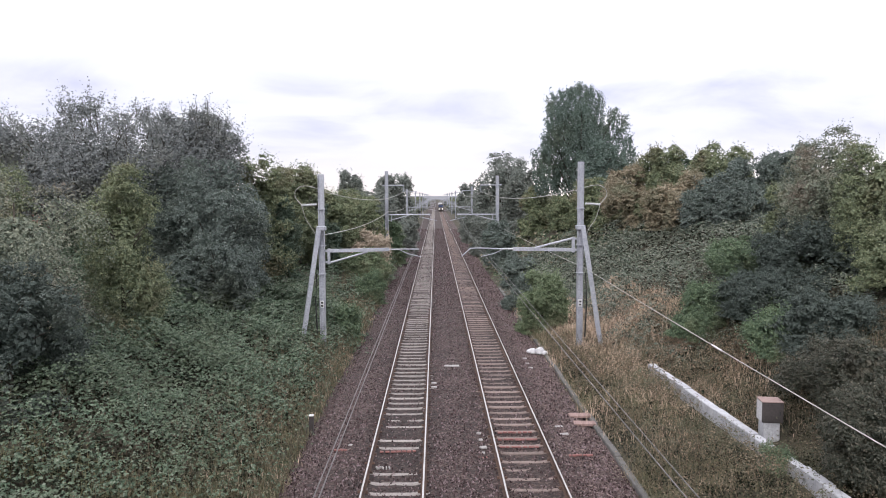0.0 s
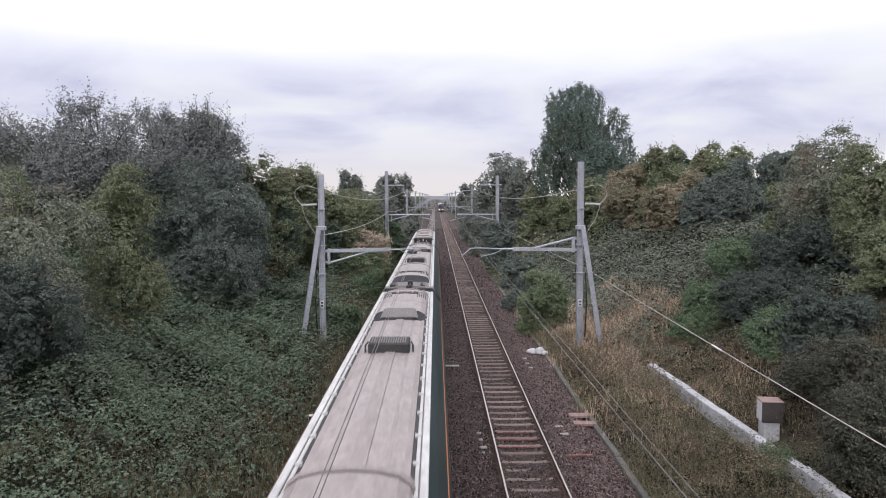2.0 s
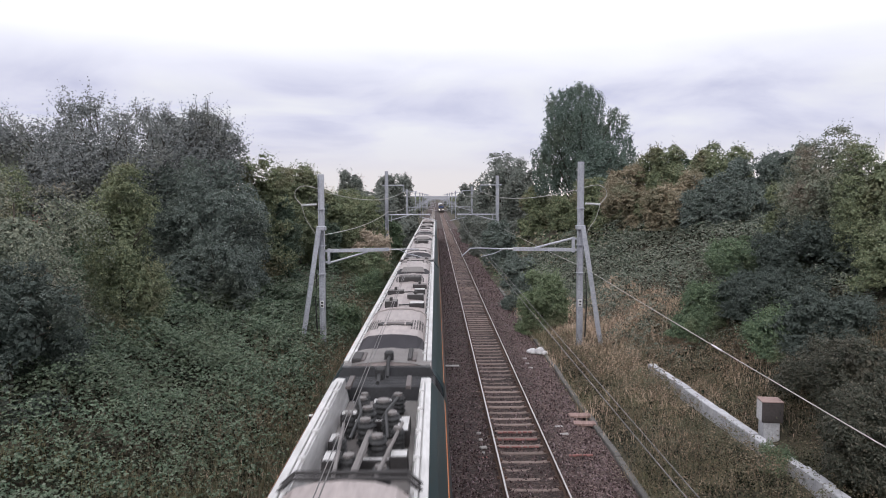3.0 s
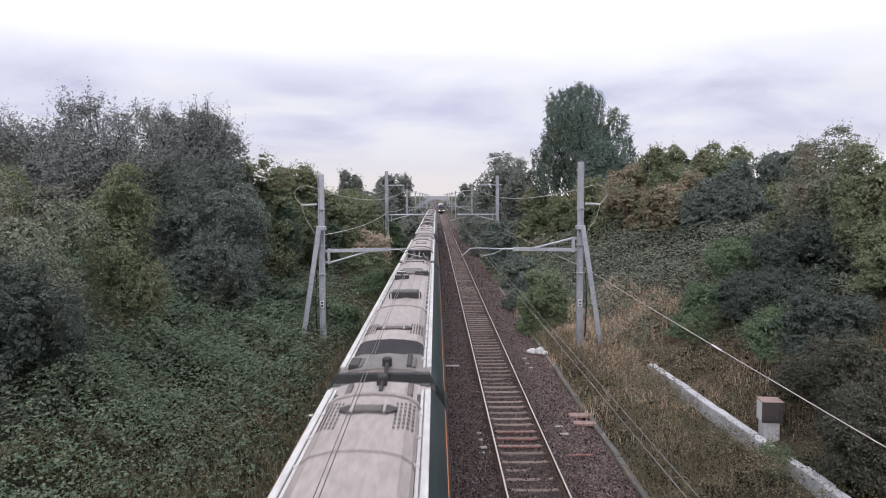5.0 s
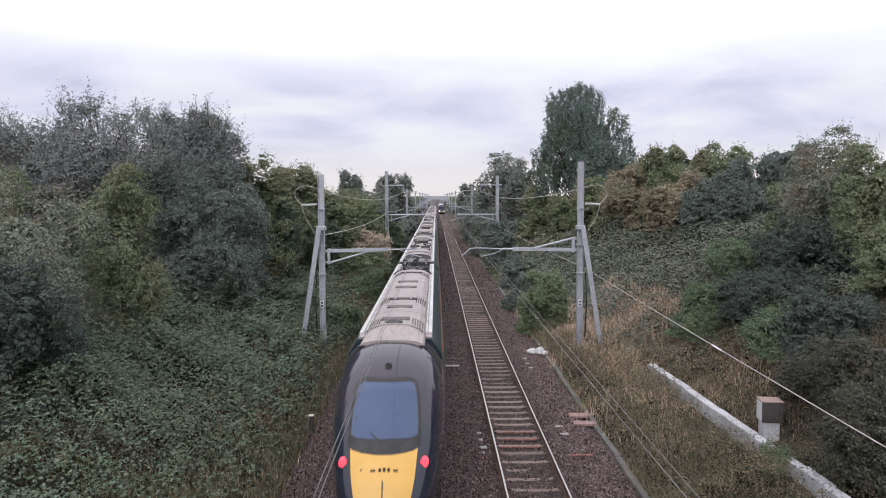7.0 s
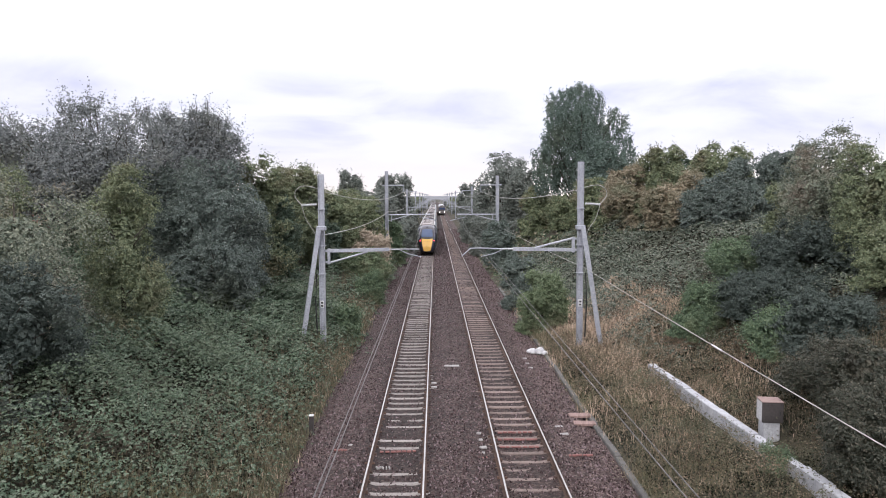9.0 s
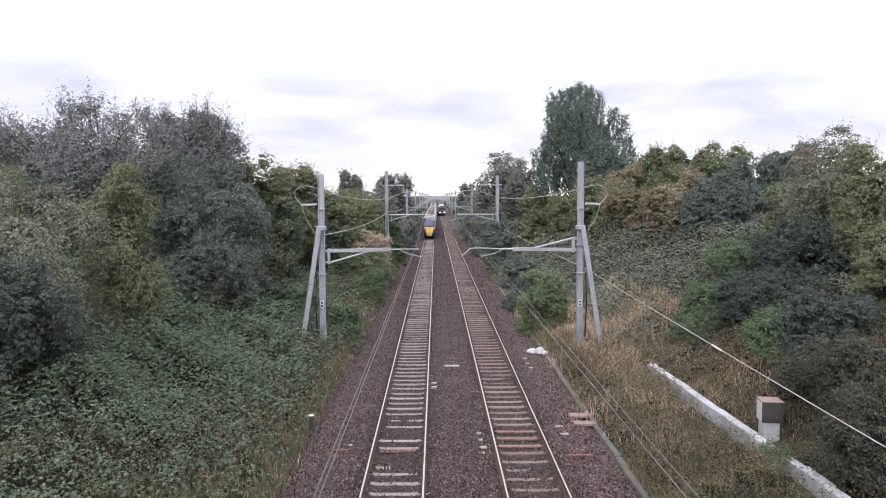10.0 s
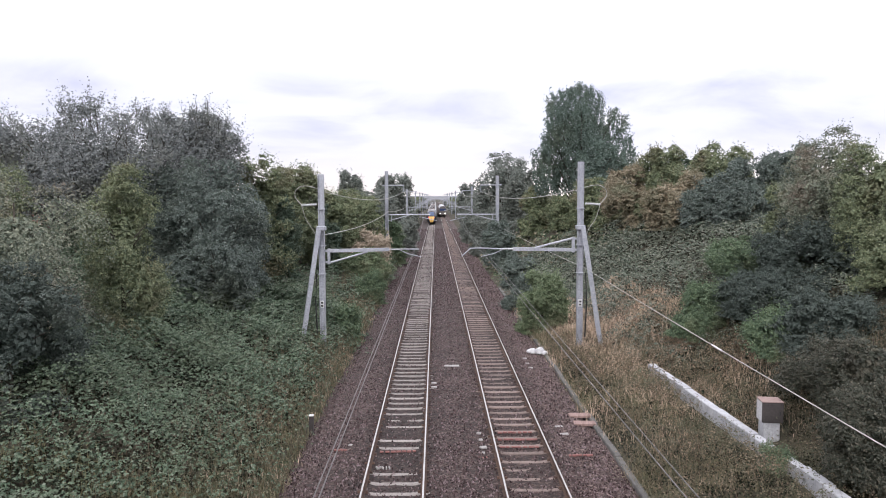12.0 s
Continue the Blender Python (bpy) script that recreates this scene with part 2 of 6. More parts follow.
rng = np.random.default_rng(7)


def unit(v):
    return v / np.maximum(np.linalg.norm(v, axis=-1, keepdims=True), 1e-9)


def leaf_mesh(P, Nrm, size, aspect=0.62, fold=0.18, droop=0.0):
    """Folded four-cornered leaves at P that face along Nrm."""
    n = len(P)
    rnd = rng.normal(size=(n, 3))
    T = unit(np.cross(Nrm, rnd))
    T[:, 2] -= droop
    T = unit(T)
    B = unit(np.cross(Nrm, T))
    s = np.asarray(size).reshape(-1, 1) * np.ones((n, 1))
    f = Nrm * s * fold
    V = np.stack([P - T * s * 0.5, P + B * s * aspect * 0.5 + f, P + T * s * 0.5, P - B * s * aspect * 0.5 + f], 1)
    return V.reshape(-1, 3), np.arange(n * 4).reshape(-1, 4)


def smooth_noise(x, y, seed, scale):
    """Value noise over the plan."""
    r = np.random.default_rng(seed)
    g = r.random((64, 64))
    u, v = np.asarray(x) / scale + 1000.0, np.asarray(y) / scale + 1000.0
    iu, iv = np.floor(u).astype(int), np.floor(v).astype(int)
    fu, fv = u - iu, v - iv
    fu, fv = fu * fu * (3 - 2 * fu), fv * fv * (3 - 2 * fv)
    at = lambda a, b: g[a % 64, b % 64]
    return (at(iu, iv) * (1 - fu) + at(iu + 1, iv) * fu) * (1 - fv) + (at(iu, iv + 1) * (1 - fu) + at(iu + 1, iv + 1) * fu) * fv - 0.5


def ground_z(x, y):
    """Height of the cutting's ground over the plan."""
    x, y = np.asarray(x, float), np.asarray(y, float)
    prof = np.interp(x, [-60, -30, -20, -14, -9, -5.4, -4.4, -3.9, 5.0, 5.5, 7.0, 8.2, 9.75, 12, 18, 24, 40, 80],
                     [5.2, 4.9, 4.4, 3.1, 1.6, 0.25, -0.15, -0.55, -0.55, -0.28, 0.0, 0.16, 0.3, 1.7, 4.6, 5.8, 6.2, 6.4])
    slope = np.clip((np.abs(x - 0.6) - 5.2) / 4, 0, 1)
    n = smooth_noise(x, y, 3, 6.0) * 0.5 + smooth_noise(x, y, 4, 2.2) * 0.22
    return prof + n * slope
# ---- ground and tracks ----
TL, TR = -1.09, 2.45      # centre lines of the two tracks; rail heads at height 0
FAR = 900.0


def build_ground():
    xs = np.concatenate([np.linspace(-3000, -80, 12), np.linspace(-70, -26, 23), np.arange(-24, 26, 0.5), np.linspace(27, 70, 22), np.linspace(80, 3000, 12)])
    ys = np.concatenate([np.linspace(-300, -20, 8), np.arange(-10, 90, 0.7), np.linspace(92, 300, 70), np.linspace(320, 4000, 30)])
    X, Y = np.meshgrid(xs, ys)
    V = np.stack([X, Y, ground_z(X, Y)], -1).reshape(-1, 3)
    w = len(xs)
    i = (np.arange(len(ys) - 1)[:, None] * w + np.arange(w - 1)[None]).ravel()
    ob = mesh_object("ground", V, np.stack([i, i + 1, i + 1 + w, i + w], 1), M["soil"], smooth=True)
    tagged(ob, "dark earth of a railway cutting with leaf litter", "ground", kind="structure")


def bed_z(x):
    """Surface of the ballast: level with the sleepers between the rails, heaped over their ends."""
    x = np.asarray(x, float)
    return np.interp(x, [-4.35, -3.7, TL - 1.0, TL - 0.72, TL - 0.5, TL, TL + 0.5, TL + 0.72, TL + 1.0, 0.65,
                         TR - 1.0, TR - 0.72, TR - 0.5, TR, TR + 0.5, TR + 0.72, TR + 1.0, 4.4, 5.15],
                     [-0.5, -0.27, -0.15, -0.165, -0.215, -0.22, -0.215, -0.165, -0.15, -0.14,
                      -0.15, -0.165, -0.215, -0.22, -0.215, -0.165, -0.15, -0.24, -0.42])


def build_ballast():
    xs = np.concatenate([np.linspace(-4.35, -2.6, 8), np.linspace(-2.5, 3.9, 50), np.linspace(4.05, 5.15, 6)])
    ys = np.concatenate([np.arange(-15, 60, 0.25), np.linspace(60.5, FAR, 120)])
    X, Y = np.meshgrid(xs, ys)
    Z = bed_z(X) + smooth_noise(X, Y, 11, 0.35) * 0.03 + smooth_noise(X, Y, 12, 1.4) * 0.04
    V = np.stack([X, Y, Z], -1).reshape(-1, 3)
    w = len(xs)
    i = (np.arange(len(ys) - 1)[:, None] * w + np.arange(w - 1)[None]).ravel()
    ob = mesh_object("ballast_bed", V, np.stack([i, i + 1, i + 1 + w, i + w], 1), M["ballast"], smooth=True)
    tagged(ob, "brownish-grey crushed stone ballast under both tracks", "ballast", kind="structure")
    # loose stones on top
    n = 95000
    x = rng.uniform(-4.2, 5.1, n)
    y = 12 + rng.random(n) ** 3.2 * 150
    keep = np.ones(n, bool)
    for c in (TL, TR):
        keep &= (np.abs(np.abs(x - c) - 0.7525) > 0.09) & ((np.abs(x - c) > 0.75) | (rng.random(n) < 0.4))
    x, y = x[keep], y[keep]
    n = len(x)
    s = rng.uniform(0.016, 0.044, n) * np.clip(y / 40, 1, 1.5)
    P = np.stack([x, y, bed_z(x) + smooth_noise(x, y, 11, 0.35) * 0.03 + smooth_noise(x, y, 12, 1.4) * 0.04 + s * 0.3], 1)
    base = np.array([[1, 0, -.4], [-.5, .87, -.4], [-.5, -.87, -.4], [0.2, 0.1, 1]])
    jit = rng.uniform(0.6, 1.3, (n, 4, 1))
    a = rng.uniform(0, 6.28, n)
    ca, sa = np.cos(a)[:, None], np.sin(a)[:, None]
    b = base[None] * jit * s[:, None, None]
    V = np.stack([b[..., 0] * ca - b[..., 1] * sa, b[..., 0] * sa + b[..., 1] * ca, b[..., 2]], -1) + P[:, None]
    f = np.array([[0, 1, 3], [1, 2, 3], [2, 0, 3]])
    F = (np.arange(n)[:, None, None] * 4 + f[None]).reshape(-1, 3)
    ob = mesh_object("loose_ballast", V.reshape(-1, 3), F, M["stone"])
    tagged(ob, "loose crushed stones lying on the ballast", "ballast", kind="stuff")


RAIL = [(-.021, 0), (-.035, -.009), (-.034, -.04), (-.010, -.05), (-.010, -.125), (-.07, -.142), (-.07, -.155),
        (.07, -.155), (.07, -.142), (.010, -.125), (.010, -.05), (.034, -.04), (.035, -.009), (.021, 0)]


def build_track(x, mat, label, seed):
    track = thing("railway_track", x, 0, 0, label, "railway track", "tracks in the cutting")
    tagged(track, kind="structure")
    for side in (-0.7525, 0.7525):
        bm = bmesh.new()
        ys = [-15, 10, 20, 40, 80, 160, 320, FAR]
        fs = loft(bm, [[(side + px, yy, pz) for px, pz in RAIL] for yy in ys])
        n = len(RAIL)
        for k, f in enumerate(fs[:-2]):
            if k % n == n - 1:
                f.material_index = 1
        part("rail", bm, [M["rail_side"], M["rail_top"]], track, "worn steel rail with polished running surface")
    r = random.Random(seed)
    bm = bmesh.new()
    secs = []
    for sx, hw, top in ((-1.25, .13, -.20), (-.95, .13, -.175), (-.72, .125, -.165), (-.45, .11, -.195), (.45, .11, -.195), (.72, .125, -.165), (.95, .13, -.175), (1.25, .13, -.20)):
        secs.append([(sx, -hw, -.38), (sx, -hw + .02, top - .015), (sx, -hw + .04, top), (sx, hw - .04, top), (sx, hw - .02, top - .015), (sx, hw, -.38)])
    loft(bm, secs)
    first = part("sleeper", bm, mat, track)
    first.location = (0, -6.0, 0.0)
    y = -6.0
    for k in range(168):
        y += 0.65 + r.uniform(-0.02, 0.02)
        o = new("sleeper", first.data)
        o.parent = track
        sunk = 0.035 if seed == 1 and (21.2 < y < 21.95 or 19.1 < y < 19.9) else 0.0      # half buried in stones
        o.location = (r.uniform(-.015, .015), y, r.uniform(-.012, .012) - sunk)
        o.rotation_euler = (0, 0, r.uniform(-.008, .008))
    bm = bmesh.new()
    while y < 480:
        y += 0.65
        box(bm, -.62, .62, y - .1, y + .1, -.36, -.195)
    far = part("sleeper_row", bm, mat, track, "distant concrete sleepers between the rails")
    tagged(far, kind="stuff")
    # spring clips on both sides of each rail along the nearest stretch
    at = np.array([o.location.y for o in track.children if o.name.startswith("sleeper") and 8 < o.location.y < 46])
    spots = np.array([(sx, yy) for yy in at for c in (-0.7525, 0.7525) for sx in (c - 0.1, c + 0.1)])
    cube = np.array([(-1, -1, 0), (1, -1, 0), (1, 1, 0), (-1, 1, 0), (-0.7, -0.7, 1), (0.7, -0.7, 1), (0.7, 0.7, 1), (-0.7, 0.7, 1)]) * (0.035, 0.05, 0.05)
    V = cube[None] + np.concatenate([spots, np.full((len(spots), 1), -0.165)], 1)[:, None]
    f = np.array([(4, 5, 6, 7), (0, 1, 5, 4), (1, 2, 6, 5), (2, 3, 7, 6), (3, 0, 4, 7)])
    F = (np.arange(len(spots))[:, None, None] * 8 + f[None]).reshape(-1, 4)
    clips = under(mesh_object("rail_clip_row", V.reshape(-1, 3), F, M["rail_side"]), track, "rusty spring clips beside the rails")
    tagged(clips, kind="stuff")
    return track


build_ground()
build_ballast()
track_left = build_track(TL, M["sleeper_l"], "railway track with pale concrete sleepers and worn steel rails", 1)
track_right = build_track(TR, M["sleeper_r"], "railway track with brown-stained concrete sleepers and worn rails", 2)
# ---- plants ----
M["bramble"] = foliage("bramble_leaves", [(0.022, 0.042, 0.02), (0.046, 0.078, 0.037), (0.075, 0.112, 0.055), (0.125, 0.16, 0.10)], 0.45, (0.07, 0.09, 0.042), gain=1.52)
M["bramble_dry"] = foliage("mixed_scrub_leaves", [(0.028, 0.05, 0.022), (0.058, 0.088, 0.038), (0.095, 0.125, 0.058), (0.2, 0.19, 0.115)], 0.45, (0.105, 0.095, 0.05), gain=1.45)
M["grass"] = foliage("dry_grass", [(0.10, 0.09, 0.05), (0.2, 0.172, 0.108), (0.3, 0.255, 0.17), (0.14, 0.135, 0.065)], 0.4, (0.16, 0.135, 0.075), 0.15, gain=2.4)
M["leaf_dark"] = foliage("dark_tree_leaves", [(0.022, 0.038, 0.022), (0.036, 0.058, 0.034), (0.055, 0.08, 0.05)], 0.3, (0.05, 0.06, 0.03), gain=2.3)
M["leaf_mid"] = foliage("green_tree_leaves", [(0.03, 0.05, 0.024), (0.05, 0.08, 0.034), (0.08, 0.115, 0.05)], 0.3, (0.075, 0.085, 0.035), gain=2.2)
M["leaf_olive"] = foliage("olive_tree_leaves", [(0.04, 0.055, 0.024), (0.066, 0.088, 0.037), (0.10, 0.12, 0.052)], 0.35, (0.085, 0.078, 0.04), gain=2.4)
M["leaf_rust"] = foliage("turning_tree_leaves", [(0.052, 0.056, 0.03), (0.085, 0.083, 0.046), (0.115, 0.103, 0.06)], 0.5, (0.06, 0.075, 0.04), gain=2.9)
# grey-green leaves; a little of the bluish haze is put into the colour
M["leaf_grey"] = foliage("grey_green_leaves", [(0.04, 0.056, 0.044), (0.065, 0.09, 0.07), (0.10, 0.13, 0.102)], 0.3, (0.055, 0.07, 0.042), gain=1.9)
M["bramble_grey"] = foliage("grey_bramble_leaves", [(0.032, 0.048, 0.028), (0.06, 0.084, 0.052), (0.096, 0.122, 0.08), (0.17, 0.187, 0.13)], 0.4, (0.076, 0.09, 0.055), gain=1.5)
M["leaf_haw"] = foliage("hawthorn_leaves", [(0.036, 0.05, 0.03), (0.064, 0.08, 0.05), (0.10, 0.116, 0.072)], 0.45, (0.092, 0.078, 0.055), gain=2.6)
M["leaf_deep"] = foliage("deep_green_leaves", [(0.02, 0.031, 0.023), (0.034, 0.049, 0.037), (0.055, 0.073, 0.056)], 0.3, (0.044, 0.056, 0.038), gain=1.9)
M["leaf_tangle"] = foliage("brownish_tangled_leaves", [(0.02, 0.026, 0.015), (0.04, 0.05, 0.03), (0.066, 0.076, 0.048), (0.10, 0.10, 0.064)], 0.6, (0.05, 0.046, 0.028), gain=1.25)
M["bark"] = surface("tree_bark", (0.035, 0.03, 0.025), (0.09, 0.075, 0.06), 3, 0.95, 0, 20, 0.6, 0.03, (1, 1, 0.3))


def shell(n):
    d = unit(rng.normal(size=(n, 3)))
    d[:, 2] = np.where(d[:, 2] < -0.35, -d[:, 2], d[:, 2])
    return unit(d)


def crown_leaves(rx, ry, rz, leaf, clump_r, cover=1.0, twigs=60, twig_len=0.5, spiky=0.0, flat=0.0, wobble=1.0, budget=16000):
    """Leaves of an uneven crown: boughs stand out from an ellipsoid with hollows between them, each bough carries
    lumps of leaves on its upper and outer side round a close core; sprays break the outline. Returns stems too."""
    mean_r = (rx * ry * rz) ** (1 / 3)
    size = np.array([rx, ry, rz])
    is_open = cover < 0.7
    boughs = int(np.clip(24 + 7 * mean_r + 9 * (size.max() / size.min() - 1), 26, 64))
    d = unit(rng.normal(size=(boughs, 3)) + np.array([0, 0, 0.12 if is_open else -0.1]))
    ring = unit(d[:, :2])
    wide = np.where(d[:, 2] < 0, np.maximum(np.sqrt(1 - d[:, 2] ** 2), 0.88 - flat), np.sqrt(1 - d[:, 2] ** 2) ** 0.65)
    d = np.concatenate([ring * wide[:, None], d[:, 2:]], 1)
    R = mean_r * rng.uniform(0.22, 0.4, boughs) * (0.95 if is_open else 1.0)
    C = d * (size - R[:, None] * 0.75) * (1 + 0.09 * wobble * rng.normal(size=(boughs, 1)).clip(-1.5, 1.2))
    share = R ** 2 / (R ** 2).sum()
    P, Nn, S, stems = [], [], [], []
    up = np.array([0, 0, 1.0])
    for c, r, w in zip(C, R, share):
        out = unit(c / size)
        k = max(40, int(budget * (0.62 if is_open else 0.74) * w))
        m = max(9, int(16 * r / clump_r))
        lump = unit(rng.normal(size=(m, 3)) + out * 0.6 + up * 0.3)
        lc = c + lump * r * rng.uniform(0.68, 1.0, (m, 1)) * np.array([1, 1, 0.8 + spiky]) - up * 0.2 * r * (1 - lump[:, 2:])
        lr = clump_r * rng.uniform(0.3, 0.72, m)
        i = rng.integers(0, m, k)
        q = unit(rng.normal(size=(k, 3)) + lump[i] * 0.55 + up * 0.5)
        P.append(lc[i] + q * (lr[i] * rng.uniform(0.6, 1.1, k))[:, None] * np.array([1.15, 1.15, 0.62 + spiky]))
        Nn.append(unit(q * 0.6 + lump[i] * 0.3 + up * 0.55 + rng.normal(size=(k, 3)) * 0.36))
        S.append(leaf * rng.uniform(0.55, 1.25, k))
        # the close core of the bough
        k = 10 if is_open else int(budget * 0.13 / boughs)
        q = unit(rng.normal(size=(k, 3)))
        P.append(c - out * r * 0.12 + q * r * rng.uniform(0.3, 0.66, (k, 1)) * np.array([1, 1, 0.85]))
        Nn.append(unit(q + rng.normal(size=(k, 3)) * 0.3))
        S.append(leaf * rng.uniform(1.1, 1.9, k))
    # sprays: short leafy twigs from the boughs, drooping on round crowns, rising on upright ones
    n_spray = int(budget * (0.0 if is_open else 0.016)) + twigs
    for b in rng.choice(boughs, n_spray, p=share):
        lift = 0.35 if is_open else 0.25
        out = unit(C[b] / size + rng.normal(size=3) * (0.3 if is_open else 0.5) + up * lift)
        start = C[b] + out * R[b] * rng.uniform(0.5, 0.95)
        m = 26 if is_open else 12
        t = np.linspace(0, 1, m)[:, None]
        rise = is_open or rng.random() < 0.3 + spiky
        ln = twig_len * rng.uniform(0.4, 1.4) * (1.25 if is_open else 0.9)
        way = unit(out + up * (0.25 if is_open else 0.3 + spiky) + rng.normal(size=3) * (0.4 if is_open else 0.2))
        line = start + way * t * ln + up * (0.35 if rise else -0.5) * t ** 2 * ln
        if is_open and rng.random() < 0.4:
            stems.append((start - way * R[b] * 0.8, line[-4]))
        P.append(line + rng.normal(size=(m, 3)) * leaf * (0.62 if is_open else 0.42))
        Nn.append(unit(rng.normal(size=(m, 3)) * 0.8 + up * 0.5 + out * 0.3))
        S.append(leaf * rng.uniform(0.5, 1.05, m) * (1.1 - 0.3 * t[:, 0]))
    # big leaves deep inside close the crown
    m = int(budget * (0.015 if is_open else 0.1))
    q = shell(m)
    P.append(q * rng.uniform(0.3, 0.72, (m, 1)) * (size - np.minimum(R.mean(), size * 0.5)))
    Nn.append(unit(q + rng.normal(size=(m, 3)) * 0.4))
    S.append(np.full(m, leaf * 2.4))
    return np.concatenate(P), np.concatenate(Nn), np.concatenate(S), stems


def tree(name, x, y, height, spread, mat, label, category="tree", leaf=None, clump_r=None, low=0.0, depth=None, spiky=0.0, cover=1.0, twigs=60, twig_len=0.5, bare=0.8, flat=0.0, z=None, wobble=1.0, budget=None):
    """A tapered trunk with limbs and an uneven crown of leaf clumps, standing on the ground."""
    global rng
    rng = np.random.default_rng(int(abs(x * 131) + y * 977))
    gz = float(ground_z(x, y)) - 0.1 if z is None else z
    t = thing(name, x, y, gz, label, category, "trees and bushes of the cutting")
    depth = depth or spread
    if category == "bush" and not low:
        low = -0.12
    leaf = leaf or min(max(0.08, y * 0.0034), 0.37)
    budget = budget or (34000 if cover < 0.7 else 38000 if y < 37 and spread > 2 else 5000 if spread < 1.2 else 24000 if y < 70 else 13000)
    clump_r = clump_r or max(0.26, min(spread, height) * 0.08)
    rz = height * (1 - low) / 2
    cz = height - rz
    bm = bmesh.new()
    r0 = 0.013 * height + 0.02
    rod(bm, (0, 0, -0.3), (0, 0, height * 0.4), r0, r0 * 0.7, 8)
    rod(bm, (0, 0, height * 0.4), (0, 0, height * bare), r0 * 0.7, r0 * 0.2, 8)
    for k in range(8):
        a = k * 2.4 + rng.uniform(-.4, .4)
        h = height * rng.uniform(0.15, 0.6)
        rod(bm, (0, 0, h), (math.cos(a) * spread * 0.3, math.sin(a) * depth * 0.3, h + height * rng.uniform(.1, .25)), r0 * 0.45, r0 * 0.12, 6)
    part("trunk", bm, M["bark"], t, "dark bark trunk with spreading limbs")
    P, Nn, s, stems = crown_leaves(spread / 2 * 0.97, depth / 2 * 0.97, rz * 0.97, leaf, clump_r, cover, twigs, twig_len, spiky, flat, wobble, budget)
    if stems:
        A, B = (np.array([e[k] for e in stems]) + np.array([0, 0, cz]) for k in (0, 1))
        w = np.array([0.018, 0.006, 0])
        tagged(under(mesh_object("branch_work", np.stack([A - w, A + w, B + w * 0.4, B - w * 0.4], 1).reshape(-1, 3), np.arange(len(A) * 4).reshape(-1, 4), M["bark"]), t, "thin upright grey-brown branches"), kind="stuff")
    P = P + np.array([0, 0, cz])
    P[:, 2] = np.maximum(P[:, 2], 0.02)
    V, F = leaf_mesh(P, Nn, s)
    under(mesh_object("crown", V, F, mat), t)
    return t


def sight(px, py, dist):
    """Plan position and height of a line of sight at a distance along the track."""
    return (px - 771.5) / 1265 * dist, 7.17 + (348 - py) / 1265 * dist
def seen_tree(name, px, top, width, dist, mat, label, category="tree", **kw):
    """A tree whose middle and top are given by their lines of sight at a distance along the track."""
    x, zt = sight(px, top, dist)
    gz = float(ground_z(x, dist)) - 0.1
    return tree(name, x, dist, zt - gz, width / 1265 * dist, mat, label, category, **kw)


def poplar(label):
    """A tall poplar whose crown is a sheaf of upright feathery plumes of uneven height."""
    dist = 88.0
    x0, _ = sight(1028, 160, dist)
    gz = float(ground_z(x0, dist)) - 0.1
    t = thing("tree", x0, dist, gz, label, "tree", "trees and bushes of the cutting")
    P, Nn, S = [], [], []
    bm = bmesh.new()
    rod(bm, (0, 0, -0.3), (0, 0, 9.0), 0.45, 0.22, 8)
    for px, top, half in ((1030, 151, 20), (1048, 154, 18), (1012, 160, 18), (996, 168, 16), (982, 170, 15), (968, 182, 12), (1064, 166, 12), (1022, 190, 24),
                          (1044, 195, 24), (990, 205, 20), (1082, 198, 15), (1096, 212, 11), (972, 225, 16), (958, 245, 12), (1070, 225, 22), (1108, 248, 12),
                          (1116, 268, 9), (948, 272, 10), (1010, 230, 28), (1045, 240, 30), (1085, 262, 24), (968, 275, 22), (1000, 285, 26), (1100, 290, 18)):
        x, z = sight(px, top, dist)
        x, z, r = x - x0, z - gz, half / 1265 * dist
        y = rng.uniform(-2.2, 2.2)
        ln = min(z * 0.62, 6.5)
        rod(bm, (x * 0.15, y * 0.2, max(z - ln * 1.25, 0.8)), (x, y, z - 0.7), 0.12, 0.03, 5)
        # each plume is many short upright sprays round a leaning axis
        m = int(150 * (half / 14) ** 1.3)
        h = rng.random(m) ** 0.8
        rad = r * np.interp(h, [0, 0.35, 0.8, 1.0], [0.9, 1.0, 0.62, 0.12])
        a = rng.uniform(0, 6.283, m)
        base = np.stack([x * (1 - 0.12 * (1 - h)) + np.cos(a) * rad * rng.uniform(0.3, 1, m), y + np.sin(a) * rad, z - ln * (1 - h) - 0.35], 1)
        for b, an in zip(base, a):
            k = 11
            s = np.linspace(0, 1, k)[:, None]
            way = np.array([math.cos(an) * 0.42, math.sin(an) * 0.42, 1.0]) + rng.normal(size=3) * 0.16
            P.append(b + way * s * rng.uniform(0.5, 1.0) + rng.normal(size=(k, 3)) * 0.09)
            Nn.append(unit(rng.normal(size=(k, 3)) * 0.8 + np.array([math.cos(an), math.sin(an), 0.5])))
            S.append(rng.uniform(0.15, 0.3, k))
    part("trunk", bm, M["bark"], t, "dark bark trunk with upright limbs")
    V, F = leaf_mesh(np.concatenate(P), np.concatenate(Nn), np.concatenate(S))
    under(mesh_object("crown", V, F, M["leaf_poplar"]), t)


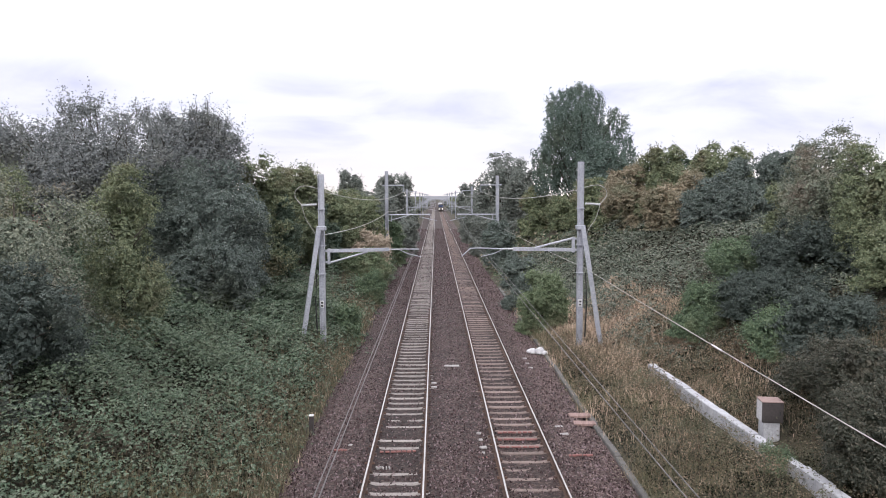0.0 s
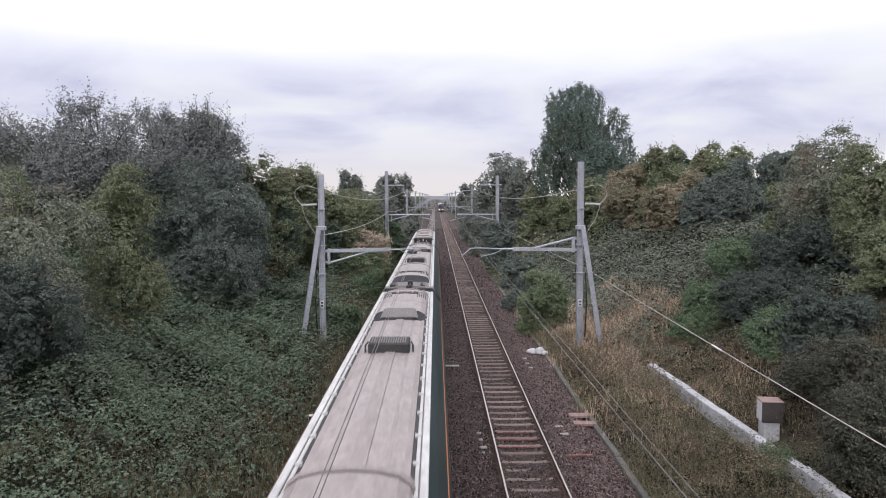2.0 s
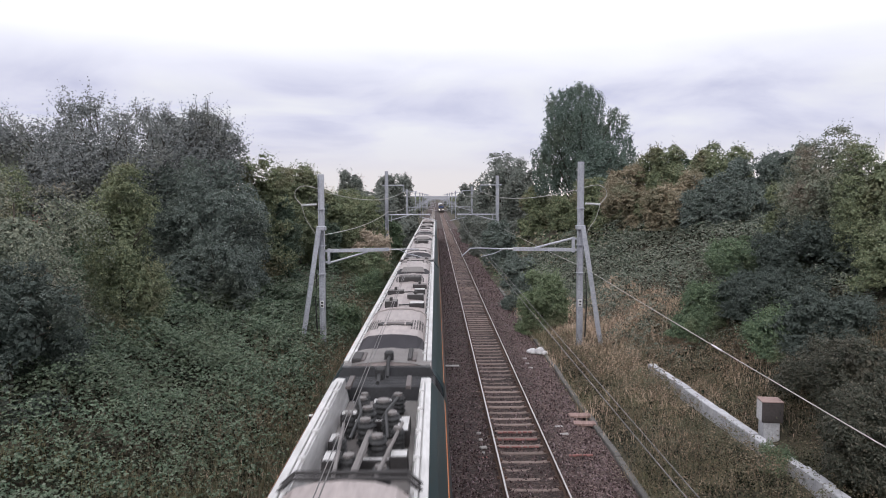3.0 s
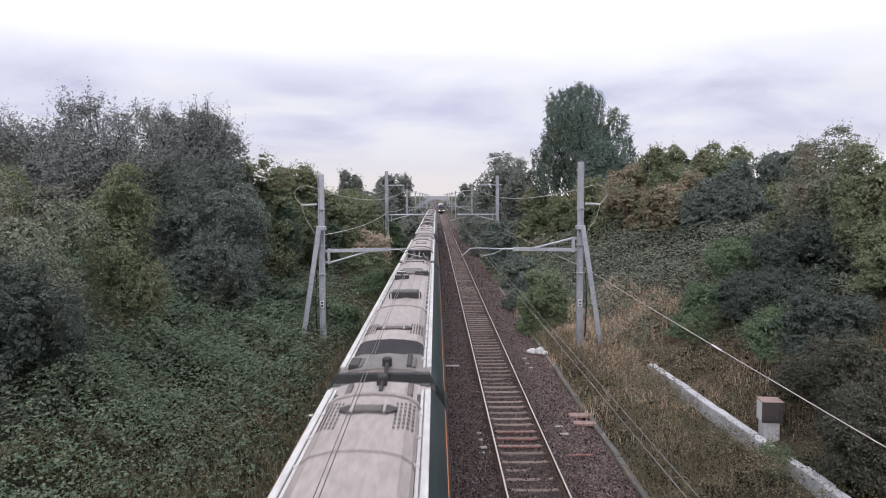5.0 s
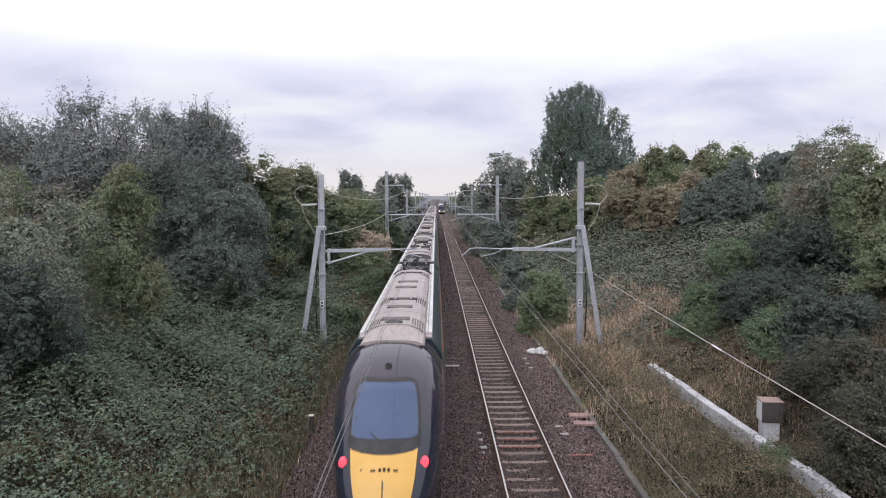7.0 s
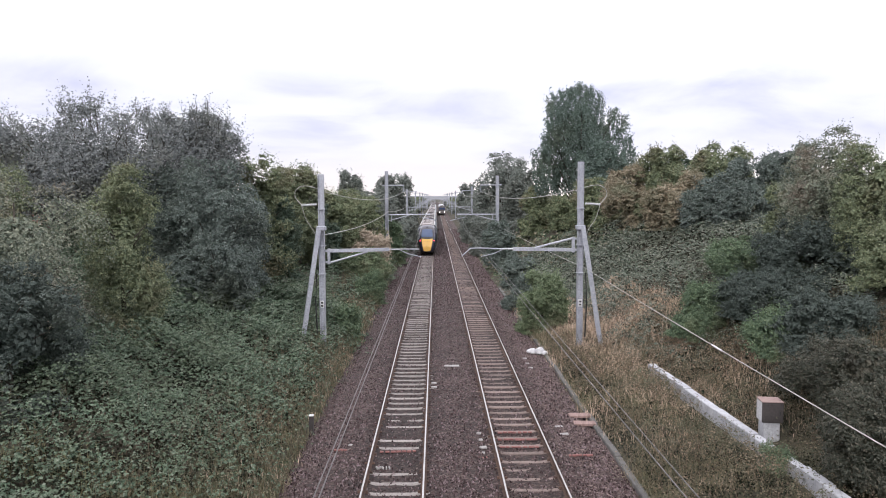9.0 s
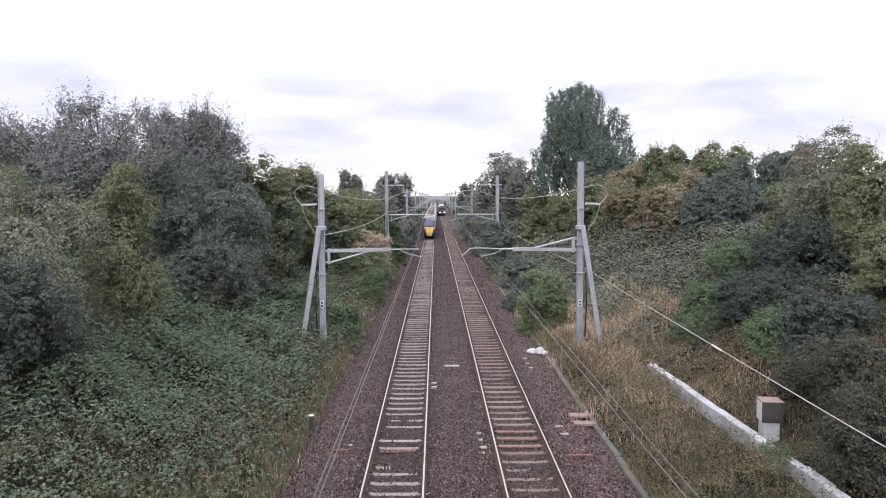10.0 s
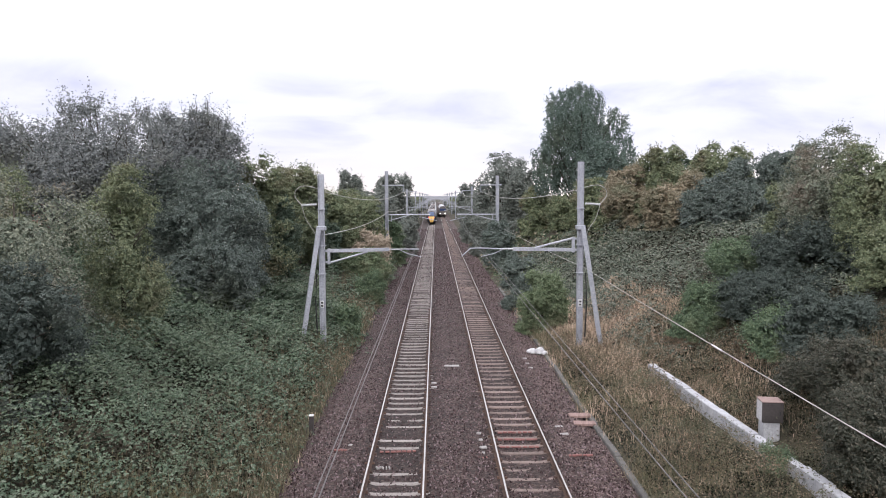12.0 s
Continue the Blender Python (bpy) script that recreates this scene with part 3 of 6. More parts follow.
def plant_left():
    bush, tr = "bush", "tree"
    seen_tree(bush, 30, 292, 310, 22, M["leaf_haw"], "large olive-brown hawthorn bush at the foot of taller trees", "bush", spiky=0.1)
    seen_tree(bush, -70, 262, 250, 29, M["leaf_olive"], "tall olive-green hawthorn bush high on the bank", "bush")
    seen_tree(bush, 216, 303, 146, 25, M["leaf_olive"], "dense upright green bush on the bank", "bush", spiky=0.2)
    seen_tree(bush, 10, 470, 250, 17.5, M["leaf_deep"], "dense dark green bush leaning over brambles", "bush")
    seen_tree(tr, 375, 278, 165, 34, M["leaf_grey"], "dense grey-green tree with drooping dark foliage", spiky=0.25)
    seen_tree(tr, 300, 285, 200, 36, M["leaf_deep"], "dark green tree crowded between its neighbours")
    seen_tree(tr, 225, 194, 350, 39, M["leaf_aspen"], "tall open-crowned tree with loose upright twigs", low=0.2, cover=0.3, twigs=620, twig_len=0.75, spiky=0.3, clump_r=0.55, leaf=0.155)
    seen_tree(tr, 110, 222, 240, 37, M["leaf_aspen"], "open-crowned tree with thin upright twigs", low=0.25, cover=0.45, twigs=330, twig_len=0.7, spiky=0.3, clump_r=0.5, leaf=0.15)
    seen_tree(tr, 354, 200, 160, 40, M["leaf_aspen"], "open-crowned grey-green tree with loose twigs", low=0.25, cover=0.42, twigs=280, twig_len=0.7, spiky=0.3, clump_r=0.5, leaf=0.155)
    seen_tree(tr, 150, 250, 330, 43, M["leaf_deep"], "dark broad tree standing behind others on the bank")
    seen_tree(tr, 5, 225, 70, 40, M["leaf_aspen"], "tall grey-green tree at the top of the bank", low=0.2, cover=0.6, twigs=150, twig_len=0.9, leaf=0.15)
    seen_tree(tr, 465, 268, 120, 44, M["leaf_olive"], "olive-green tree with ragged top on the bank")
    seen_tree(tr, 425, 330, 100, 38, M["leaf_grey"], "grey-green shrubby tree over brambles")
    seen_tree(tr, 492, 335, 70, 45, M["leaf_dark"], "narrow dark green tree on the bank")
    seen_tree(tr, 530, 292, 90, 52, M["leaf_olive"], "olive tree with rusty leaves on top")
    seen_tree(tr, 548, 300, 50, 56, M["leaf_haw"], "small tree with reddish turning leaves")
    seen_tree(bush, 598, 336, 90, 64, M["leaf_olive"], "olive-brown hawthorn bush beside the line", "bush")
    seen_tree(bush, 640, 335, 80, 72, M["leaf_olive"], "yellow-green bush beside the line", "bush")
    seen_tree(bush, 560, 350, 80, 58, M["leaf_dark"], "dark green bush beside the line", "bush")
    seen_tree(bush, 655, 405, 66, 63, M["leaf_dry"], "low mound of dry pinkish-brown brambles", "bush", leaf=0.2)
    seen_tree(bush, 640, 442, 100, 58, M["leaf_fresh"], "low green bramble bush on the bank", "bush", leaf=0.18)
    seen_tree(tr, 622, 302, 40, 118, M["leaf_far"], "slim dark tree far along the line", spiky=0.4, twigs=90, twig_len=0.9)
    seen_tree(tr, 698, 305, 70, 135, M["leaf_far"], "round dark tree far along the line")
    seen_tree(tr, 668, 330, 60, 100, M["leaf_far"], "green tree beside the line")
    seen_tree(bush, 655, 482, 44, 49, M["leaf_mid"], "small round dark green bush by the track", "bush")
    seen_tree(bush, 612, 545, 40, 36, M["leaf_mid"], "small leafy bush among dry grass", "bush", leaf=0.16)
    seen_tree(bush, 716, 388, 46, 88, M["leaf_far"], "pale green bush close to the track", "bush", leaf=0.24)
    seen_tree(bush, 694, 392, 44, 78, M["leaf_mid"], "green bush close to the track", "bush", leaf=0.24)
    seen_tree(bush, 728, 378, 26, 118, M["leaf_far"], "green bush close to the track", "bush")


def plant_right():
    bush, tr = "bush", "tree"
    poplar("tall dark poplar with upright feathery crown")
    seen_tree(tr, 1062, 244, 96, 84, M["leaf_poplar"], "dark round-topped tree standing before a poplar", leaf=0.24, twigs=60, twig_len=0.5)
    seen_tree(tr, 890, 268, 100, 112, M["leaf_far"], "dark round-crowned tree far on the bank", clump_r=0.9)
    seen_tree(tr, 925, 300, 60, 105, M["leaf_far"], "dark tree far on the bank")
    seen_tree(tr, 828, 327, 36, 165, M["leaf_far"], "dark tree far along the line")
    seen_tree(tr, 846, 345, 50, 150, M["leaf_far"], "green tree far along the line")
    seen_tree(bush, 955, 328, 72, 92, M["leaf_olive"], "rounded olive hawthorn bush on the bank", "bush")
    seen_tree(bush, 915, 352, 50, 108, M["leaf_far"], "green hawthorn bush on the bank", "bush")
    for px, top, w, d, m, lab in (
            (1010, 345, 80, 82, "leaf_olive", "olive hawthorn bush of a long hedge"), (1060, 318, 100, 72, "leaf_olive", "olive hawthorn of a long hedge"),
            (1115, 300, 100, 63, "leaf_rust", "hawthorn with reddish turning leaves in a hedge"), (1168, 262, 100, 61, "leaf_olive", "ragged olive hawthorn standing above the hedge"),
            (1200, 300, 110, 54, "leaf_rust", "hawthorn with rust-coloured leaves in a hedge"), (1278, 262, 110, 62, "leaf_olive", "pale olive tree standing above the hedge"),
            (1255, 315, 90, 50, "leaf_grey", "blue-grey bush in the hedge"), (1330, 283, 120, 47, "leaf_grey", "grey-green bush at the top of the bank"),
            (1225, 285, 90, 66, "leaf_dark", "dark tree behind the hedge"), (1395, 255, 90, 50, "leaf_grey", "upright grey-green tree with twiggy top")):
        seen_tree(bush if d < 58 else tr, px, top, w, d, M[m], lab, "bush" if d < 58 else "tree", spiky=0.15, twigs=90)
    seen_tree(tr, 1490, 240, 210, 31, M["leaf_haw"], "large yellow-green hawthorn tree on the bank", spiky=0.2, twigs=160)
    seen_tree(tr, 1590, 222, 200, 28, M["leaf_olive"], "large olive-green hawthorn tree on the bank", twigs=160)
    seen_tree(tr, 1420, 300, 110, 34, M["leaf_olive"], "yellow-green hawthorn tree on the bank", twigs=100)
    seen_tree(bush, 1460, 385, 210, 30, M["leaf_deep"], "dark green bush mass on the slope", "bush")
    seen_tree(bush, 1345, 420, 170, 34, M["leaf_mid"], "dark green bush low on the slope", "bush", flat=0.3)
    seen_tree(bush, 1380, 480, 190, 28, M["leaf_deep"], "dark green spreading bush on the slope", "bush")
    seen_tree(bush, 1250, 500, 130, 30, M["leaf_mid"], "low green bramble bush on the slope", "bush")
    seen_tree(bush, 1590, 402, 130, 25, M["leaf_olive"], "tall yellow-green bush on the bank", "bush", leaf=0.1)
    seen_tree(bush, 1480, 520, 160, 23, M["leaf_deep"], "dark green tangled bush near the foot of the bank", "bush", leaf=0.1)
    seen_tree(bush, 1560, 570, 170, 18.5, M["leaf_tangle"], "dark brownish tangled bush near the foot of the bank", "bush", leaf=0.07)
    seen_tree(bush, 1475, 615, 170, 20.5, M["leaf_tangle"], "dark brownish tangled bush low on the bank", "bush", leaf=0.08)
    seen_tree(bush, 1570, 690, 160, 16.0, M["leaf_tangle"], "dark tangled bush beside the white trough", "bush", leaf=0.07)
    seen_tree(bush, 1400, 560, 120, 24.5, M["leaf_mid"], "low dark green bush on the slope", "bush", leaf=0.12)
    seen_tree(bush, 962, 484, 84, 39, M["leaf_fresh"], "leafy green shrub at the edge of the ballast", "bush", leaf=0.15)
    seen_tree(bush, 920, 455, 60, 47, M["leaf_grey"], "pale green shrub at the edge of the ballast", "bush", leaf=0.18)
    seen_tree(bush, 884, 390, 56, 70, M["leaf_grey"], "pale green bush close to the track", "bush", leaf=0.24)
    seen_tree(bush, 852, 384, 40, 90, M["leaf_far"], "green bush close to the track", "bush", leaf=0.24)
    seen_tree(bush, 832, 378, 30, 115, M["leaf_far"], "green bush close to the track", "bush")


def far_hedges():
    """Rows of bushes that follow the line into the distance."""
    for side, lab in ((-1, "green bush of the lineside hedge"), (1, "green bush of the lineside hedge")):
        firsts = []
        for k in range(3):
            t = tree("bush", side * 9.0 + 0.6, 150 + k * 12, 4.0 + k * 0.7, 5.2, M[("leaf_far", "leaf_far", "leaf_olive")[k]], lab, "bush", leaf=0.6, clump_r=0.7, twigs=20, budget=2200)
            firsts.append(t)
        y = 178
        for k in range(34):
            y += 7 + k * 0.35
            x = 0.6 + side * (8.2 + rng.uniform(0, 3.5))
            copy_thing(firsts[k % 3], pose(x, y, float(ground_z(x, y)) - 0.2, 0, 0, rng.uniform(0, 360)))


def cover(name, x0, x1, y0, y1, n, leaf, mat, label, mound=0.5, scale=1.6, near=1.5, seed=20, keep=None, thick=0.3, upright=0.9, aspect=0.7, hollow=0.6, tumble=0.5, spray=9):
    """Leaves of low plants that lie over the ground in mounds, in flat sprays with gaps between them."""
    m = n // spray
    x = rng.uniform(x0, x1, m)
    y = y0 + (y1 - y0) * rng.random(m) ** near
    if keep is not None:
        k = keep(x, y)
        x, y = x[k], y[k]
    if hollow:
        k = rng.random(len(x)) < np.clip(0.75 + 2.2 * hollow * (smooth_noise(x, y, seed, scale) + 0.5 * smooth_noise(x, y, seed + 1, scale * 0.45)), 0.12, 1)
        x, y = x[k], y[k]
    m = len(x)

    def top(a, b):
        return ground_z(a, b) + np.maximum(mound * (0.45 + smooth_noise(a, b, seed, scale) + 0.5 * smooth_noise(a, b, seed + 1, scale * 0.45)), 0.12)

    z = top(x, y)
    gx, gy = (top(x + 0.2, y) - z) / 0.2, (top(x, y + 0.2) - z) / 0.2
    grow = 0.75 + 0.25 * np.clip(y / 25, 0.6, 3.5)
    Nc = unit(np.stack([-gx, -gy, np.full(m, upright)], 1) + rng.normal(size=(m, 3)) * tumble)
    C = np.stack([x, y, np.maximum(z - thick * rng.random(m) ** 1.4 + 0.1 * rng.normal(size=m), ground_z(x, y) + rng.uniform(0.03, 0.16, m))], 1)
    i = np.repeat(np.arange(m), spray)
    n = len(i)
    off = rng.normal(size=(n, 3)) * (leaf * 1.4 * grow[i])[:, None]
    off -= Nc[i] * (off * Nc[i]).sum(1, keepdims=True) * 0.8
    P = C[i] + off - np.array([0, 0, 1.0]) * (np.linalg.norm(off, axis=1, keepdims=True) ** 2) * 0.8
    Nn = unit(Nc[i] + off * 0.9 + rng.normal(size=(n, 3)) * 0.25)
    s = leaf * rng.uniform(0.55, 1.3, n) * grow[i]
    V, F = leaf_mesh(P, Nn, s, aspect)
    ob = mesh_object(name, V, F, mat)
    return tagged(ob, label, "undergrowth", kind="stuff")


def leaflets(C, T, Nrm, size, width=0.72, fold=0.12):
    """Folded leaflets that start at C and point along T."""
    T = unit(T - Nrm * (T * Nrm).sum(1, keepdims=True))
    B = np.cross(Nrm, T)
    s = np.asarray(size).reshape(-1, 1)
    V = np.stack([C, C + T * s * 0.5 + B * s * width * 0.5 + Nrm * s * fold, C + T * s - Nrm * s * 0.16, C + T * s * 0.5 - B * s * width * 0.5 + Nrm * s * fold], 1)
    return V.reshape(-1, 3), np.arange(len(C) * 4).reshape(-1, 4)


def canes(name, x0, x1, y0, y1, n, leaf, mat, label, height=0.8, length=1.5, near=1.2, seed=20, keep=None, scale=1.5, per=13, floor=0.1, ledge=0.0):
    """Arching bramble canes with three-part leaves that lie level to both sides; the canes heap up in mounds."""
    x = rng.uniform(x0, x1, n)
    y = y0 + (y1 - y0) * rng.random(n) ** near
    heap = smooth_noise(x, y, seed, scale) + 0.6 * smooth_noise(x, y, seed + 1, scale * 0.5)
    if ledge:
        # heaps fall off steeply on the side towards the bridge and gently behind
        warp = 2.6 * smooth_noise(x, y, seed + 5, 2.6) + 1.1 * smooth_noise(x, y, seed + 6, 1.0)
        heap = 0.65 * heap + ledge * (0.5 - np.mod((y + 0.25 * x) / 1.9 + warp, 1.0)) * (0.6 + 0.8 * (smooth_noise(x, y, seed + 7, 2.2) + 0.5))
    k = rng.random(n) < np.clip(0.85 + 1.7 * heap, 0.16, 1)
    if keep is not None:
        k &= keep(x, y)
    x, y, heap = x[k], y[k], heap[k]
    n = len(x)
    grow = np.clip(y / 22, 0.85, 2.6)
    h = height * np.clip(0.6 + 1.9 * heap + 0.16 * rng.normal(size=n), 0.12, 1.9)
    az = np.where(rng.random(n) < 0.75, math.atan2(-1.0, 0.35 * -np.sign(x0 + x1)) + 0.75 * rng.normal(size=n), rng.uniform(0, 6.283, n))
    ln = length * rng.uniform(0.55, 1.3, n)
    s = np.linspace(0.04, 1, per)[None] + rng.uniform(-0.02, 0.02, (n, per))
    dx, dy = np.cos(az)[:, None], np.sin(az)[:, None]
    bend = rng.uniform(-0.35, 0.35, n)[:, None] * s ** 2 * ln[:, None]
    px, py = x[:, None] + dx * s * ln[:, None] - dy * bend, y[:, None] + dy * s * ln[:, None] + dx * bend
    pz = np.maximum(h[:, None] * (0.55 + 1.7 * s - 2.1 * s ** 2), floor * rng.uniform(0.4, 1.6, (n, per))) + ground_z(px, py)
    C = np.stack([px, py, pz], -1).reshape(-1, 3)
    m = n * per
    fwd = np.stack([np.broadcast_to(dx, (n, per)), np.broadcast_to(dy, (n, per)), np.zeros((n, per))], -1).reshape(-1, 3)
    side = np.stack([-fwd[:, 1], fwd[:, 0], fwd[:, 2]], 1) * np.where(np.arange(m) % 2, 1, -1)[:, None]
    g = np.repeat(grow, per)
    sz = leaf * g * rng.uniform(0.65, 1.25, m)
    Nrm = unit(np.array([0, 0, 1.0]) + side * 0.22 + fwd * (0.5 * s.reshape(-1, 1) - 0.15) + rng.normal(size=(m, 3)) * 0.24)
    axis = unit(side + fwd * 0.45 + rng.normal(size=(m, 3)) * 0.25)
    C = C + axis * (sz * 0.7)[:, None] + rng.normal(size=(m, 3)) * 0.02
    cross = np.cross(Nrm, axis)
    Vs = []
    for turn, k in ((0.0, 1.1), (1.05, 0.9), (-1.05, 0.9)):
        Vs.append(leaflets(C, axis * math.cos(turn) + cross * math.sin(turn), unit(Nrm + rng.normal(size=(m, 3)) * 0.12), sz * k)[0])
    V = np.concatenate(Vs)
    ob = mesh_object(name, V, np.arange(len(V)).reshape(-1, 4), mat)
    return tagged(ob, label, "undergrowth", kind="stuff")


def stalks(name, x0, x1, y0, y1, n, tall, mat, label, keep=None, near=1.2, leaf=0.035, per=22):
    """Upright weed stems with small leaves and seed clusters towards their tops."""
    x, y = rng.uniform(x0, x1, n), y0 + (y1 - y0) * rng.random(n) ** near
    if keep is not None:
        k = keep(x, y)
        x, y = x[k], y[k]
    n = len(x)
    h = tall * rng.uniform(0.45, 1.25, n)
    lean = rng.normal(size=(n, 2)) * 0.16
    base = np.stack([x, y, ground_z(x, y)], 1)
    way = np.concatenate([lean, np.ones((n, 1))], 1) * h[:, None]
    s = rng.random((n, per)) ** 0.6
    P = (base[:, None] + way[:, None] * s[..., None]).reshape(-1, 3)
    m = len(P)
    P += rng.normal(size=(m, 3)) * (np.repeat(h, per) * 0.085 * (1.25 - s.ravel()))[:, None] * np.array([1, 1, 0.35])
    V, F = leaf_mesh(P, unit(rng.normal(size=(m, 3)) * 0.6 + np.array([0, 0, 0.7])), leaf * rng.uniform(0.5, 1.5, m) * np.clip(np.repeat(y, per) / 20, 0.8, 2), 0.42)
    side = np.array([1.0, 0.3, 0]) * 0.004
    S = np.stack([base - side, base + side, base + way + side * 0.4, base + way - side * 0.4], 1).reshape(-1, 3)
    V = np.concatenate([V, S])
    ob = mesh_object(name, V, np.arange(len(V)).reshape(-1, 4), mat)
    return tagged(ob, label, "undergrowth", kind="stuff")


def blades(name, x0, x1, y0, y1, n, tall, mat, label, keep=None, near=1.4, width=0.02):
    """Grass blades and stalks, bent to all sides, in tufts."""
    m = n // 9
    tx, ty = rng.uniform(x0, x1, m), y0 + (y1 - y0) * rng.random(m) ** near
    i = rng.integers(0, m, n)
    x, y = tx[i] + rng.normal(size=n) * 0.12, ty[i] + rng.normal(size=n) * 0.12
    h = tall * (0.5 + 0.9 * rng.random(m)[i]) * rng.uniform(0.5, 1.1, n) * (0.7 + 1.1 * np.clip(smooth_noise(x, y, 31, 2.0) + 0.4, 0, 1))
    if keep is not None:
        k = keep(x, y)
        x, y, h = x[k], y[k], h[k]
    n = len(x)
    a = rng.uniform(0, 2 * math.pi, n)
    lean = rng.uniform(0.1, 0.95, n) * h
    w = width * rng.uniform(0.6, 1.5, n) * (0.7 + 0.3 * np.clip(y / 18, 0.6, 4))
    base = np.stack([x, y, ground_z(x, y) - 0.03], 1)
    d = np.stack([np.cos(a), np.sin(a), np.zeros(n)], 1)
    sd = np.stack([-np.sin(a), np.cos(a), np.zeros(n)], 1) * w[:, None]
    upv = np.array([0, 0, 1.0])
    mid = base + d * (lean * 0.35)[:, None] + upv * (h * 0.6)[:, None]
    tip = base + d * lean[:, None] + upv * h[:, None]
    V = np.stack([base - sd, base + sd, mid + sd, mid - sd, tip], 1).reshape(-1, 3)
    o = np.arange(n)[:, None] * 5
    F = np.concatenate([o + np.array([[0, 1, 2]]), o + np.array([[0, 2, 3]]), o + np.array([[3, 2, 4]])], 0)
    ob = mesh_object(name, V, F, mat)
    return tagged(ob, label, "grass", kind="stuff")


# the bluish veil over the open trees is put into their leaf colour
M["leaf_aspen"] = foliage("haze_blued_leaves", [(0.05, 0.06, 0.055), (0.075, 0.09, 0.082), (0.115, 0.135, 0.122)], 0.4, (0.065, 0.075, 0.056), 0.2, spec=0.15, gain=2.5)
M["leaf_poplar"] = foliage("poplar_leaves", [(0.026, 0.042, 0.03), (0.042, 0.064, 0.046), (0.066, 0.092, 0.072)], 0.2, (0.045, 0.06, 0.036), 0.2, gain=2.7)
M["leaf_dry"] = foliage("dry_bramble_leaves", [(0.11, 0.105, 0.065), (0.175, 0.165, 0.11), (0.25, 0.235, 0.17)], 0.5, (0.10, 0.11, 0.06), 0.15, gain=2.5)

# distant trees: aerial haze is put into this paler leaf colour
M["leaf_far"] = foliage("haze_paled_leaves", [(0.05, 0.062, 0.05), (0.075, 0.094, 0.072), (0.105, 0.125, 0.1)], 0.15, (0.07, 0.08, 0.06), 0.2, gain=2.25)
M["leaf_fresh"] = foliage("fresh_green_leaves", [(0.05, 0.075, 0.03), (0.085, 0.12, 0.05), (0.12, 0.16, 0.075)], 0.5, (0.10, 0.11, 0.05), 0.3, gain=1.9)
M["weeds"] = foliage("mixed_weed_leaves", [(0.032, 0.04, 0.018), (0.07, 0.078, 0.036), (0.12, 0.112, 0.056), (0.27, 0.215, 0.13)], 0.7, (0.075, 0.092, 0.04), gain=1.25)
M["dead_weed"] = foliage("dead_weed_stalks", [(0.06, 0.05, 0.032), (0.12, 0.098, 0.064), (0.19, 0.155, 0.10), (0.10, 0.10, 0.055)], 0.6, (0.11, 0.10, 0.055), 0.15, rough=0.8, spec=0.1, gain=1.15)
M["green_grass"] = foliage("rough_green_grass", [(0.06, 0.07, 0.028), (0.10, 0.105, 0.045), (0.15, 0.14, 0.07)], 0.6, (0.16, 0.14, 0.08), 0.2, gain=1.5)
M["yellow_weed"] = foliage("yellowish_weed_leaves", [(0.06, 0.07, 0.025), (0.11, 0.115, 0.04), (0.17, 0.16, 0.065)], 0.6, (0.12, 0.10, 0.05), 0.2, gain=1.5)
# lowest leaf layer: the shade of the gaps is put into its dark colour
M["under"] = foliage("shade_darkened_leaves", [(0.03, 0.045, 0.025), (0.05, 0.07, 0.04), (0.06, 0.055, 0.035)], 0.35, (0.06, 0.055, 0.03), 0.1, rough=0.8, spec=0.05, gain=0.5)


def trough_x(y):
    return 9.2 - (y - 11.0) * math.tan(radians(2.3))


def clear(x, y):
    """Off the trough and the cabinet."""
    return ((np.abs(x - 9.45) > 0.45) | (np.abs(y - 19.4) > 0.8)) & ((x - trough_x(y) < -0.42 + 0.3 * smooth_noise(x, y, 77, 0.8)) | (x - trough_x(y) > 0.2) | (y > 28))


plant_left()
plant_right()
far_hedges()
def wedge(x, y):
    """What the cutting's slope shows of the bank beside the line, thinning out towards the ballast."""
    return (-x < 3 + 0.68 * y) & (rng.random(len(x)) < np.clip((-x - 4.3) / 1.6, 0.1, 1) * np.where((y < 18) & (x > -6.4), 0.5, 1))


def brown_patch(x, y):
    return smooth_noise(x, y, 61, 2.6) + 0.4 * smooth_noise(x, y, 62, 1.0)


canes("bramble_thicket", -20, -4.6, 9, 40, 14500, 0.074, M["bramble"], "thick green bramble cover on the bank", 1.0, 1.25, 1.25, 20, lambda x, y: wedge(x, y) & (brown_patch(x, y) < 0.3), ledge=0.62)
cover("bramble_understorey", -20, -4.6, 8, 42, 70000, 0.12, M["under"], "lower leaves and dead stems of brambles, darkened for shade", 0.35, 1.4, 1.3, 20, lambda x, y: -x < 3 + 0.7 * y, 0.3, 0.8, hollow=0)
canes("bramble_thicket", -22, -4.6, 36, 105, 3600, 0.072, M["bramble"], "thick green bramble cover along the bank", 0.9, 1.9, 1.4, 24, scale=2.4)
stalks("dead_stalks", -16, -4.6, 9, 34, 1500, 0.95, M["dead_weed"], "brown dead weed stalks among the brambles", lambda x, y: (-x < 3 + 0.68 * y) & (brown_patch(x, y) > 0.24))
stalks("tall_weeds", -9.0, -4.4, 9.5, 15.5, 1300, 0.7, M["yellow_weed"], "yellowish weeds at the foot of the brambles", lambda x, y: smooth_noise(x, y, 65, 1.5) > 0.0)
stalks("dead_stalks", -7.0, -4.0, 10, 60, 2600, 0.7, M["weeds"], "brownish weeds beside the ballast", None, 1.4)
